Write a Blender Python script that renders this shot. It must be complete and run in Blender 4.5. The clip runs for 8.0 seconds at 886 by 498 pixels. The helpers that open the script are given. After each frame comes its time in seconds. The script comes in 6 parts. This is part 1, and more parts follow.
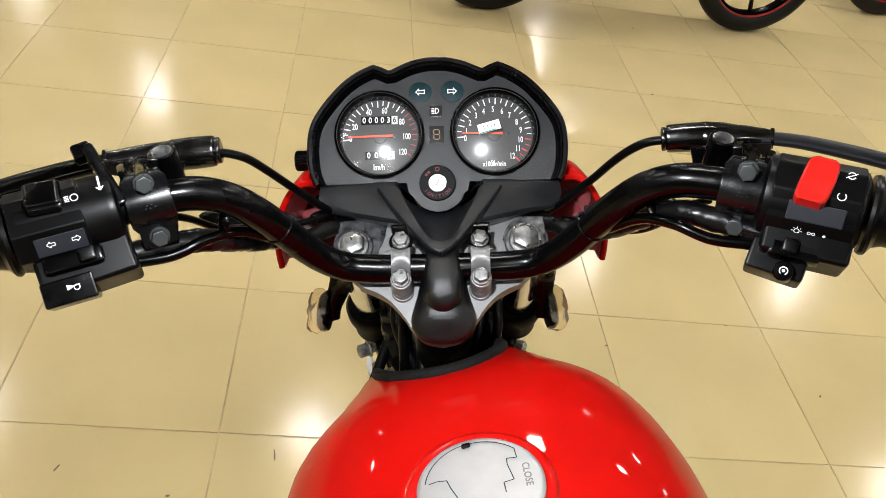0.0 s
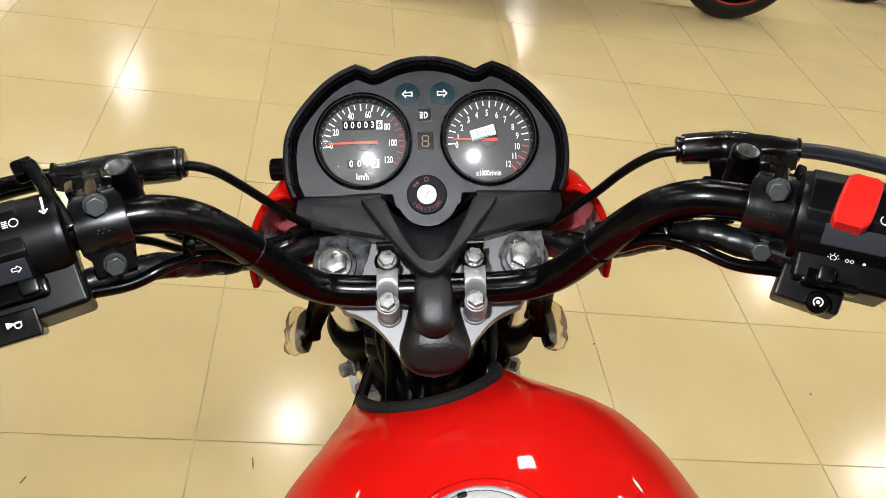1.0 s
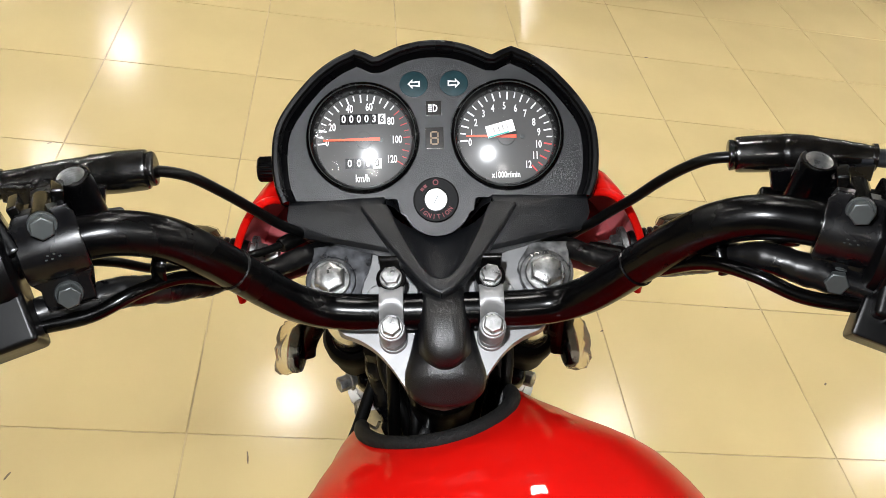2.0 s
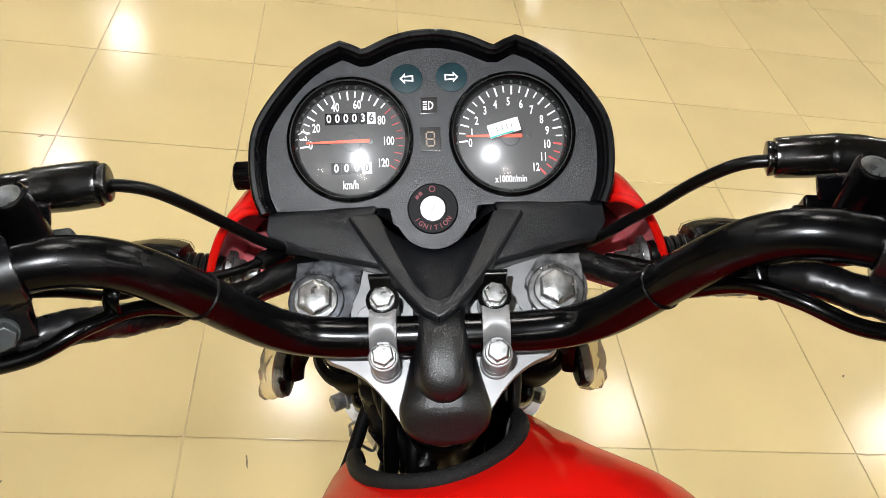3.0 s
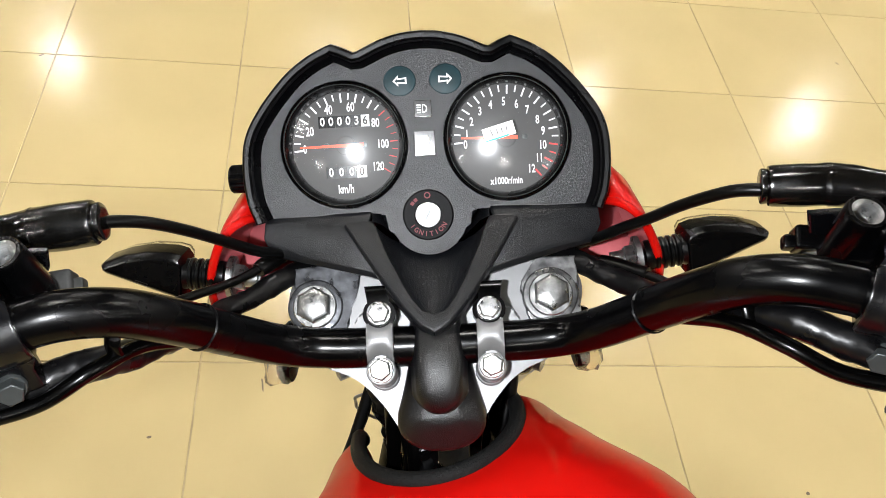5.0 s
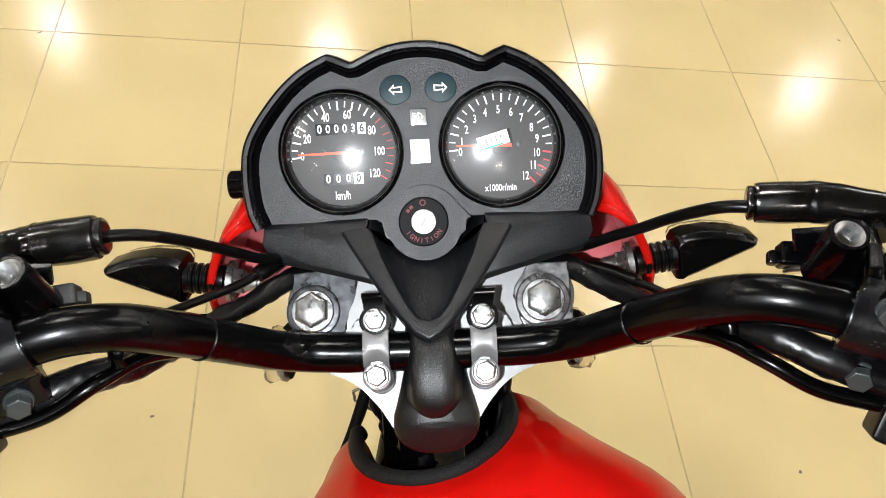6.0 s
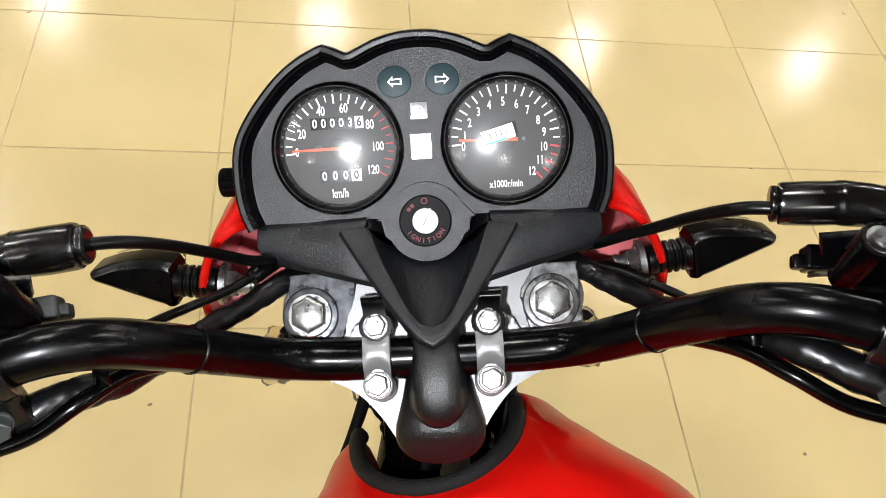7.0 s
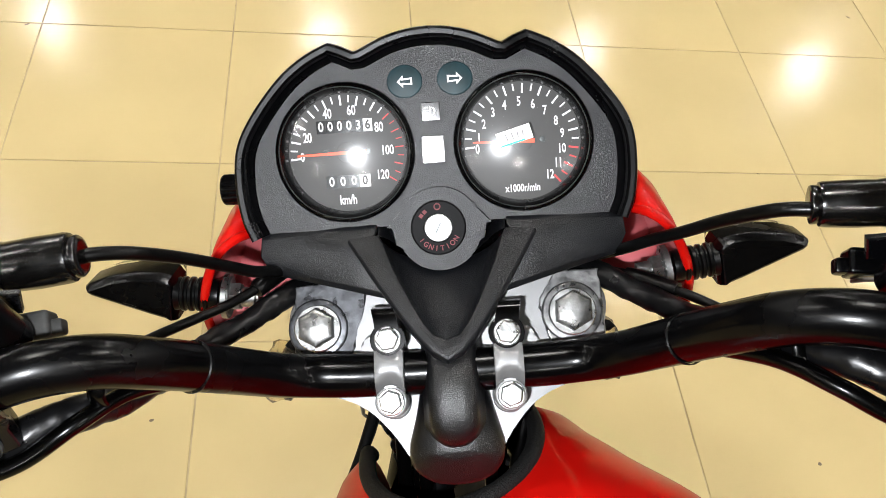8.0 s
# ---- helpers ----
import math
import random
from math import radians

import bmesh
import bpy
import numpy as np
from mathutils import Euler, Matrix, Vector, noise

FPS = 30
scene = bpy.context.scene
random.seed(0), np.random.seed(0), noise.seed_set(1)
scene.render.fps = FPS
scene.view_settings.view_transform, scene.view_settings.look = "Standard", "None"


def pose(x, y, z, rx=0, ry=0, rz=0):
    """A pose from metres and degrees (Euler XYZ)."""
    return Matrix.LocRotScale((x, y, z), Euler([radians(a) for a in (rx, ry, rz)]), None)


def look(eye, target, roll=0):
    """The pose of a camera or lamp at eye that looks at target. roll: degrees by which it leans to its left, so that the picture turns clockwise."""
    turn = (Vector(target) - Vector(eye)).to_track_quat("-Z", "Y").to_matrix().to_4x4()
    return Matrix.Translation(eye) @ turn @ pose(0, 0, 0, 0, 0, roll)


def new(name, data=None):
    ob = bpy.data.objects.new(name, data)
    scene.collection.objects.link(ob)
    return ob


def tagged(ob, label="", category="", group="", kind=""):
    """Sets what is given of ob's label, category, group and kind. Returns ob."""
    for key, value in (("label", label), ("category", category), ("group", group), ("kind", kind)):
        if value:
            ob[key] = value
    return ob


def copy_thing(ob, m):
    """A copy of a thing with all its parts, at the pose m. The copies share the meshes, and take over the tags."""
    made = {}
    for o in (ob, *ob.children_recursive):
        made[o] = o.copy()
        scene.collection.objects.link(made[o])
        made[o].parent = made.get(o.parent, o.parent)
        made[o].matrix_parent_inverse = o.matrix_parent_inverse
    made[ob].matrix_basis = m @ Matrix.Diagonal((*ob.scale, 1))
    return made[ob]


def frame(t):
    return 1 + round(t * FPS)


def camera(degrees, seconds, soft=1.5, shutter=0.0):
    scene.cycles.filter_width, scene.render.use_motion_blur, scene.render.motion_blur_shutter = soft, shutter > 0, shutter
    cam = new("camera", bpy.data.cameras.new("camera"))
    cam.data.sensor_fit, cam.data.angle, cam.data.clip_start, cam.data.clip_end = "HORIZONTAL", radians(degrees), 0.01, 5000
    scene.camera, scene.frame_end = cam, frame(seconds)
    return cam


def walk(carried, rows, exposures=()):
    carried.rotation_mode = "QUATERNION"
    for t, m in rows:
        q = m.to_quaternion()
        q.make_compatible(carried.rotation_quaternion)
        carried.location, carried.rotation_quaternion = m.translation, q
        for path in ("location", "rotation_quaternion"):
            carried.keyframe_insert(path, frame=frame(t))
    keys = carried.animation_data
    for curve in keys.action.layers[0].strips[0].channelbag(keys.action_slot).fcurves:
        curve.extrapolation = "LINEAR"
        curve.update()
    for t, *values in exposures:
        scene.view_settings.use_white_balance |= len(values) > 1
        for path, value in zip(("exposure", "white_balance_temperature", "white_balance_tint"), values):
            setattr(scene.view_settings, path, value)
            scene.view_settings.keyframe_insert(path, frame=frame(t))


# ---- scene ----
cam = camera(56.4, 8.0, soft=0.5)
PATH = [
    (0, (-0.21725, -0.47606, 1.27391), (-0.07273, 0.71099, 0.36837), 10.686),
    (0.5, (-0.21781, -0.45025, 1.26800), (-0.04462, 0.72779, 0.35573), 11.434),
    (1, (-0.22141, -0.41660, 1.25645), (-0.03870, 0.75433, 0.33693), 11.654),
    (1.5, (-0.22346, -0.37734, 1.24419), (-0.03316, 0.77672, 0.30508), 12.279),
    (3, (-0.21314, -0.28871, 1.20936), (-0.03149, 0.82917, 0.22583), 11.472),
    (3.5, (-0.20582, -0.26718, 1.20471), (-0.02567, 0.83371, 0.20192), 11.047),
    (4, (-0.20569, -0.25165, 1.21507), (-0.02697, 0.77447, 0.13566), 11.146),
    (4.5, (-0.20978, -0.24560, 1.23870), (-0.03511, 0.74679, 0.12755), 11.206),
    (6, (-0.20869, -0.23328, 1.28228), (-0.03143, 0.69595, 0.11819), 11.988),
    (6.5, (-0.20846, -0.21941, 1.28238), (-0.02694, 0.68919, 0.10276), 12.228),
    (7, (-0.20913, -0.20770, 1.27247), (-0.02682, 0.68555, 0.08132), 12.110),
    (7.5, (-0.21024, -0.20150, 1.26219), (-0.03074, 0.69709, 0.07462), 11.515),
    (8, (-0.21308, -0.19427, 1.25226), (-0.03380, 0.71393, 0.07199), 11.214),
]
walk(cam, [(t, look(eye, target, roll)) for t, eye, target, roll in PATH],
     exposures=[(0.0, 0.10), (1.5, 0.24), (3.0, 0.33), (4.5, 0.38), (8.0, 0.38)])

# ---- world and ceiling lamps ----
LEAN = 10.05                      # the motorcycle leans on its side stand
CEILING = 3.0
LAMP_X = [-4.55, -2.5, -0.42, 1.66, 3.6, 5.65]
LAMP_Y = [-3.25, -1.15, 0.95, 3.02, 5.12, 7.15, 9.4]
LAMP_POWER = 92.0
UNLIT = {(2, 1), (2, 5), (2, 6), (4, 5), (5, 5), (1, 6), (4, 6), (5, 6)}   # places of the grid without a lamp
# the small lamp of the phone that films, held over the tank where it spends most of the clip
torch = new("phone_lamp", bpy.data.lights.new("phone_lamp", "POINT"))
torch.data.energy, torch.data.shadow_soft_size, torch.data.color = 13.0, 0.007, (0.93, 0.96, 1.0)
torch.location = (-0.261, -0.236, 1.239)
world = bpy.data.worlds.new("world")
scene.world = world
world.use_nodes = True
world.node_tree.nodes["Background"].inputs[0].default_value = (0.9, 0.95, 1.0, 1)
world.node_tree.nodes["Background"].inputs[1].default_value = 0.01


# ---- materials ----
def material(name, colour, rough=0.5, metal=0.0, coat=0.0, bump=0.0, bump_scale=400.0, vary=0.0, vary_scale=8.0,
             rough_vary=0.0, rough_scale=30.0, specular=0.5, alpha=1.0, transmission=0.0, ior=1.45, random_vary=0.0):
    m = bpy.data.materials.new(name)
    m.use_nodes = True
    nt = m.node_tree
    b = nt.nodes["Principled BSDF"]
    b.inputs["Base Color"].default_value = (*colour, 1)
    b.inputs["Roughness"].default_value = rough
    b.inputs["Metallic"].default_value = metal
    b.inputs["Coat Weight"].default_value = coat
    b.inputs["Coat Roughness"].default_value = 0.025
    b.inputs["Specular IOR Level"].default_value = specular
    b.inputs["Alpha"].default_value = alpha
    b.inputs["Transmission Weight"].default_value = transmission
    b.inputs["IOR"].default_value = ior
    coord = nt.nodes.new("ShaderNodeTexCoord")

    def noise_node(scale, detail=4.0):
        n = nt.nodes.new("ShaderNodeTexNoise")
        n.inputs["Scale"].default_value = scale
        n.inputs["Detail"].default_value = detail
        nt.links.new(coord.outputs["Object"], n.inputs["Vector"])
        return n

    if bump:
        bn = nt.nodes.new("ShaderNodeBump")
        bn.inputs["Strength"].default_value = min(1.0, bump)
        bn.inputs["Distance"].default_value = 0.0008
        nt.links.new(noise_node(bump_scale, 3.0).outputs["Fac"], bn.inputs["Height"])
        nt.links.new(bn.outputs["Normal"], b.inputs["Normal"])
    if vary or random_vary:
        mix = nt.nodes.new("ShaderNodeHueSaturation")
        mix.inputs["Color"].default_value = (*colour, 1)
        rng = nt.nodes.new("ShaderNodeMapRange")
        rng.inputs["To Min"].default_value = 1 - vary
        rng.inputs["To Max"].default_value = 1 + vary
        rng.inputs["From Min"].default_value = 0.3
        rng.inputs["From Max"].default_value = 0.7
        nt.links.new(noise_node(vary_scale).outputs["Fac"], rng.inputs["Value"])
        value = rng.outputs["Result"]
        if random_vary:
            info = nt.nodes.new("ShaderNodeObjectInfo")
            r2 = nt.nodes.new("ShaderNodeMapRange")
            r2.inputs["To Min"].default_value = 1 - random_vary
            r2.inputs["To Max"].default_value = 1 + random_vary
            nt.links.new(info.outputs["Random"], r2.inputs["Value"])
            mul = nt.nodes.new("ShaderNodeMath")
            mul.operation = "MULTIPLY"
            nt.links.new(value, mul.inputs[0])
            nt.links.new(r2.outputs["Result"], mul.inputs[1])
            value = mul.outputs[0]
        nt.links.new(value, mix.inputs["Value"])
        nt.links.new(mix.outputs["Color"], b.inputs["Base Color"])
    if rough_vary:
        rr = nt.nodes.new("ShaderNodeMapRange")
        rr.inputs["To Min"].default_value = max(0.02, rough - rough_vary)
        rr.inputs["To Max"].default_value = rough + rough_vary
        rr.inputs["From Min"].default_value = 0.3
        rr.inputs["From Max"].default_value = 0.7
        nt.links.new(noise_node(rough_scale).outputs["Fac"], rr.inputs["Value"])
        nt.links.new(rr.outputs["Result"], b.inputs["Roughness"])
    return m


def glow(name, colour, strength):
    m = bpy.data.materials.new(name)
    m.use_nodes = True
    b = m.node_tree.nodes["Principled BSDF"]
    b.inputs["Base Color"].default_value = (0.8, 0.8, 0.8, 1)
    b.inputs["Emission Color"].default_value = (*colour, 1)
    b.inputs["Emission Strength"].default_value = strength
    return m


TILE = material("glazed_tile", (0.606, 0.486, 0.249), 0.160, specular=0.26, vary=0.05, vary_scale=3.0, rough_vary=0.035, rough_scale=9.0, bump=0.012,
                bump_scale=14.0, random_vary=0.025)
GROUT = material("grout", (0.48, 0.38, 0.21), 0.8, vary=0.25, vary_scale=12.0)
PLASTER = material("grey_plaster", (0.12, 0.115, 0.107), 0.8, vary=0.03, bump=0.1, bump_scale=60)
CEIL = material("ceiling_paint", (0.055, 0.054, 0.052), 0.85, vary=0.04)
LAMP_GLOW = glow("lamp_glow", (1.0, 0.965, 0.915), LAMP_POWER)
LAMP_TRIM = material("lamp_trim", (0.75, 0.75, 0.75), 0.35)
PLASTIC = material("grained_black_plastic", (0.0006, 0.0006, 0.0007), 0.36, specular=0.16, bump=0.025, bump_scale=1600, vary=0.15, vary_scale=25, rough_vary=0.06, rough_scale=40)
RING_PLASTIC = material("matt_black_plastic", (0.0010, 0.0010, 0.0012), 0.55, specular=0.12, bump=0.05, bump_scale=1600)
FACE_PLASTIC = material("coarse_grained_black_plastic", (0.0024, 0.0029, 0.0042), 0.36, specular=0.42, bump=0.34, bump_scale=1700, vary=0.3, vary_scale=300, rough_vary=0.05, rough_scale=60)
COWL_PLASTIC = material("grained_cowl_plastic", (0.0030, 0.0034, 0.0043), 0.37, specular=0.43, bump=0.34, bump_scale=1700, vary=0.3, vary_scale=300, rough_vary=0.05, rough_scale=60)
HOOD_PLASTIC = material("grained_hood_plastic", (0.0006, 0.0006, 0.0008), 0.30, specular=0.15, bump=0.06, bump_scale=1500, rough_vary=0.08, rough_scale=40)
COVER_PLASTIC = material("grained_cover_plastic", (0.0009, 0.0010, 0.0014), 0.35, specular=0.52, bump=0.34, bump_scale=1700, vary=0.3, vary_scale=300, rough_vary=0.05, rough_scale=60)
PLASTIC_SMOOTH = material("smooth_black_plastic", (0.0004, 0.0004, 0.0005), 0.24, specular=0.24, bump=0.06, bump_scale=500, rough_vary=0.08, rough_scale=50)
SATIN = material("satin_black_lever", (0.0035, 0.0042, 0.0062), 0.40, specular=0.45, rough_vary=0.05, vary=0.2, vary_scale=40)
# housing plastic made lighter and bluer: the facets' sheen is in its colour
SHEEN_PLATE = material("sheen_plate", (0.0085, 0.0100, 0.0140), 0.42, specular=0.6, rough_vary=0.06)
RUBBER = material("black_rubber", (0.0006, 0.0006, 0.0006), 0.30, specular=0.20, bump=0.04, bump_scale=300, vary=0.2, vary_scale=40)
MATT_RUBBER = material("matt_black_rubber", (0.0010, 0.0010, 0.0010), 0.6, specular=0.12, bump=0.1, bump_scale=200)
SLEEVE = material("soft_glossy_rubber", (0.0010, 0.0009, 0.0008), 0.19, specular=0.85, bump=0.16, bump_scale=90, vary=0.3, vary_scale=60, rough_vary=0.08, rough_scale=70)
GREY_RUBBER = material("dusty_grey_rubber", (0.020, 0.020, 0.019), 0.6, specular=0.3, vary=0.5, vary_scale=120)
SATIN_BLACK = material("satin_black_paint", (0.0010, 0.0010, 0.0013), 0.27, specular=0.45, rough_vary=0.08, rough_scale=60, bump=0.02, bump_scale=300)
TAPE = material("black_vinyl_tape", (0.0012, 0.0012, 0.0014), 0.32, specular=0.35, bump=0.25, bump_scale=180, rough_vary=0.1, rough_scale=60)
FOAM = material("foam_rubber", (0.0040, 0.0040, 0.0038), 0.7, specular=0.25, bump=1.0, bump_scale=900, vary=0.8, vary_scale=700)
GLOSS_BLACK = material("gloss_black_paint", (0.0003, 0.0003, 0.0003), 0.20, specular=0.18, rough_vary=0.06, rough_scale=25, bump=0.02, bump_scale=120)
BAR_PAINT = material("satin_gloss_black_paint", (0.0003, 0.0003, 0.0004), 0.245, specular=0.19, rough_vary=0.07, rough_scale=35, bump=0.02, bump_scale=150)
RED = material("red_paint", (0.38, 0.0034, 0.0020), 0.45, coat=0.45, vary=0.03, vary_scale=6, specular=0.02)
RED_PLASTIC = material("red_plastic", (0.42, 0.008, 0.005), 0.30, coat=1.0, bump=0.01, bump_scale=300)
RED_INNER = material("red_plastic_inside", (0.50, 0.125, 0.135), 0.5, vary=0.1, vary_scale=30)
CHROME = material("chrome", (0.75, 0.75, 0.74), 0.12, metal=1.0, rough_vary=0.06, rough_scale=120)
GREY_PAINT = material("dull_zinc_plate", (0.060, 0.062, 0.067), 0.42, metal=0.8, vary=0.55, vary_scale=150, rough_vary=0.2, rough_scale=160, bump=0.25, bump_scale=240)
# paler tone of the zinc plate above, for the right-hand fork cap
PALE_ZINC = material("pale_zinc_plate", (0.130, 0.130, 0.130), 0.40, metal=0.85, vary=0.6, vary_scale=150, rough_vary=0.2, rough_scale=160, bump=0.3, bump_scale=240)
ZINC = material("zinc_plated_steel", (0.26, 0.26, 0.255), 0.36, metal=0.95, vary=0.40, vary_scale=180, rough_vary=0.14, rough_scale=150, bump=0.32, bump_scale=220)
ALUMINIUM = material("satin_aluminium", (0.205, 0.205, 0.207), 0.47, metal=0.62, vary=0.05, vary_scale=90, rough_vary=0.08, rough_scale=120, bump=0.06, bump_scale=500)
BRUSHED = material("brushed_aluminium", (0.50, 0.50, 0.50), 0.42, metal=0.85, vary=0.03, vary_scale=100, rough_vary=0.05, bump=0.05, bump_scale=600)
STAMP = material("stamped_metal", (0.22, 0.22, 0.22), 0.5, metal=0.8)
STEEL = material("dark_steel", (0.045, 0.05, 0.05), 0.4, metal=0.6, vary=0.2, vary_scale=80)
FACE = material("dial_face", (0.046, 0.0445, 0.0435), 0.6, specular=0.4, vary=0.1, vary_scale=40)
WHITE_PRINT = material("white_print", (0.68, 0.68, 0.68), 0.6)
RED_PRINT = material("red_print", (0.55, 0.05, 0.05), 0.6)
DARK_RED_PRINT = material("dark_red_print", (0.11, 0.010, 0.014), 0.6)
GREY_PRINT = material("grey_print", (0.18, 0.18, 0.18), 0.6)
NEEDLE = material("orange_needle", (0.85, 0.07, 0.015), 0.5)
STICKER = material("white_paper_sticker", (0.85, 0.86, 0.82), 0.5, vary=0.03)
TEAL_PRINT = material("teal_print", (0.02, 0.32, 0.27), 0.5)
TEAL_LENS = material("dark_teal_lens", (0.0045, 0.0200, 0.0245), 0.42, specular=0.17, vary=0.25, vary_scale=160)
WINDOW_LENS = material("dark_window_lens", (0.018, 0.017, 0.016), 0.17, specular=1.0)
SEGMENT = material("segment_bars", (0.15, 0.105, 0.065), 0.25, specular=0.6)
AMBER = material("amber_lens", (0.16, 0.035, 0.006), 0.15, coat=0.5, transmission=0.3)
CLEAR = material("clear_plastic", (0.95, 0.95, 0.92), 0.04, transmission=1.0, ior=1.3)
WRAP = material("clear_wrap", (0.86, 0.78, 0.58), 0.18, transmission=0.86, ior=1.04, bump=0.4, bump_scale=90)
TYRE = material("tyre_rubber", (0.0045, 0.0045, 0.0045), 0.5, specular=0.3, bump=0.3, bump_scale=150)
SEAT_VINYL = material("black_seat_vinyl", (0.015, 0.015, 0.016), 0.5, bump=0.5, bump_scale=350)

glass = bpy.data.materials.new("dial_glass")
glass.use_nodes = True
_n, _l = glass.node_tree.nodes, glass.node_tree.links
_mix = _n.new("ShaderNodeMixShader")
_tr, _gl, _fr = _n.new("ShaderNodeBsdfTransparent"), _n.new("ShaderNodeBsdfGlossy"), _n.new("ShaderNodeFresnel")
_tr.inputs[0].default_value = (0.93, 0.94, 0.94, 1)
_gl.inputs["Roughness"].default_value = 0.16
_fr.inputs["IOR"].default_value = 1.5
_l.new(_fr.outputs[0], _mix.inputs[0])
_l.new(_tr.outputs[0], _mix.inputs[1])
_l.new(_gl.outputs[0], _mix.inputs[2])
_haze, _mix2 = _n.new("ShaderNodeBsdfGlossy"), _n.new("ShaderNodeMixShader")
_haze.inputs["Roughness"].default_value = 0.42
_mix2.inputs[0].default_value = 0.018
_l.new(_mix.outputs[0], _mix2.inputs[1])
_l.new(_haze.outputs[0], _mix2.inputs[2])
_l.new(_mix2.outputs[0], _n["Material Output"].inputs["Surface"])
DIAL_GLASS = glass


# ---- mesh helpers ----
def part(name, bm, mat, parent=None, label="", angle=38.0, kind="", even=True):
    me = bpy.data.meshes.new(name)
    bmesh.ops.recalc_face_normals(bm, faces=bm.faces)
    bm.to_mesh(me)
    bm.free()
    me.materials.append(mat)
    me.shade_smooth()
    me.set_sharp_from_angle(angle=radians(angle))
    ob = new(name, me)
    ob.parent = parent
    if even:
        ob.modifiers.new("normals", "WEIGHTED_NORMAL").keep_sharp = True
    if label or kind:
        tagged(ob, label, kind=kind)
    return ob


def empty(name, m=None):
    ob = new(name)
    ob.empty_display_size = 0.05
    if m is not None:
        ob.matrix_basis = m
    return ob


def basis(o, x, y, z):
    m = Matrix.Identity(4)
    for i, v in enumerate((x, y, z, o)):
        for k in range(3):
            m[k][i] = v[k]
    return m


def axis_frame(p, z, x=(1, 0, 0)):
    z = Vector(z).normalized()
    x = Vector(x)
    if abs(x.normalized().dot(z)) > 0.98:
        x = Vector((0, 1, 0))
    y = z.cross(x).normalized()
    return basis(p, y.cross(z), y, z)


def smooth_path(pts, res=6):
    """Catmull-Rom through the points."""
    pts = [Vector(p) for p in pts]
    if len(pts) < 3 or res < 2:
        return pts
    out = []
    ext = [pts[0] * 2 - pts[1]] + pts + [pts[-1] * 2 - pts[-2]]
    for i in range(1, len(ext) - 2):
        a, b, c, d = ext[i - 1:i + 3]
        for k in range(res):
            t = k / res
            out.append(0.5 * (2 * b + (c - a) * t + (2 * a - 5 * b + 4 * c - d) * t * t + (3 * b - a - 3 * c + d) * t ** 3))
    out.append(pts[-1])
    return out


def tube(bm, pts, r, seg=14, res=6, flat=1.0, caps=True):
    """A round section swept along a smooth path; r: one radius or one for each point."""
    n = len(pts)
    path = smooth_path(pts, res)
    rs = r if isinstance(r, (list, tuple)) else [r] * n
    side = None
    rings = []
    for i, p in enumerate(path):
        tan = (path[min(i + 1, len(path) - 1)] - path[max(i - 1, 0)]).normalized()
        if side is None:
            side = tan.cross(Vector((0, 0, 1)) if abs(tan.z) < 0.9 else Vector((0, 1, 0))).normalized()
        side = (side - tan * side.dot(tan)).normalized()
        up = side.cross(tan)
        f = i / (len(path) - 1) * (n - 1)
        k = min(int(f), n - 2)
        rad = rs[k] + (rs[k + 1] - rs[k]) * (f - k)
        rings.append([bm.verts.new(p + side * (math.cos(a) * rad) + up * (math.sin(a) * rad * flat))
                      for a in (2 * math.pi * j / seg for j in range(seg))])
    for a, b in zip(rings, rings[1:]):
        for j in range(seg):
            bm.faces.new((a[j], a[(j + 1) % seg], b[(j + 1) % seg], b[j]))
    if caps:
        bm.faces.new(rings[0][::-1])
        bm.faces.new(rings[-1])
    return bm


def lathe(bm, m, profile, seg=32, sx=1.0):
    """A profile of (radius, height) turned round m's z axis."""
    rings = []
    for r, z in profile:
        if r < 1e-6:
            rings.append([bm.verts.new(m @ Vector((0, 0, z)))])
        else:
            rings.append([bm.verts.new(m @ Vector((sx * r * math.cos(2 * math.pi * j / seg), r * math.sin(2 * math.pi * j / seg), z))) for j in range(seg)])
    for a, b in zip(rings, rings[1:]):
        for j in range(seg):
            k = (j + 1) % seg
            if len(a) == 1 and len(b) == 1:
                continue
            if len(a) == 1:
                bm.faces.new((a[0], b[j], b[k]))
            elif len(b) == 1:
                bm.faces.new((a[j], a[k], b[0]))
            else:
                bm.faces.new((a[j], a[k], b[k], b[j]))
    return bm


def box(bm, m, sx, sy, sz, bevel=0.0, seg=2):
    made = bmesh.ops.create_cube(bm, size=1.0, matrix=m @ Matrix.Diagonal((sx, sy, sz, 1)))
    if bevel:
        edges = list({e for v in made["verts"] for e in v.link_edges})
        bmesh.ops.bevel(bm, geom=edges, offset=bevel, segments=seg, profile=0.5, affect="EDGES")
    return bm


def prism(bm, outline, m, z0, z1, bevel=0.0, seg=2):
    """A flat outline (x, y) pulled from z0 to z1 along m's z axis, with its upper edge rounded."""
    lo = [bm.verts.new(m @ Vector((x, y, z0))) for x, y in outline]
    hi = [bm.verts.new(m @ Vector((x, y, z1))) for x, y in outline]
    n = len(outline)
    bm.faces.new(lo[::-1])
    top = bm.faces.new(hi)
    for i in range(n):
        bm.faces.new((lo[i], lo[(i + 1) % n], hi[(i + 1) % n], hi[i]))
    if bevel:
        bmesh.ops.bevel(bm, geom=list(top.edges), offset=bevel, segments=seg, profile=0.5, affect="EDGES")
    return bm


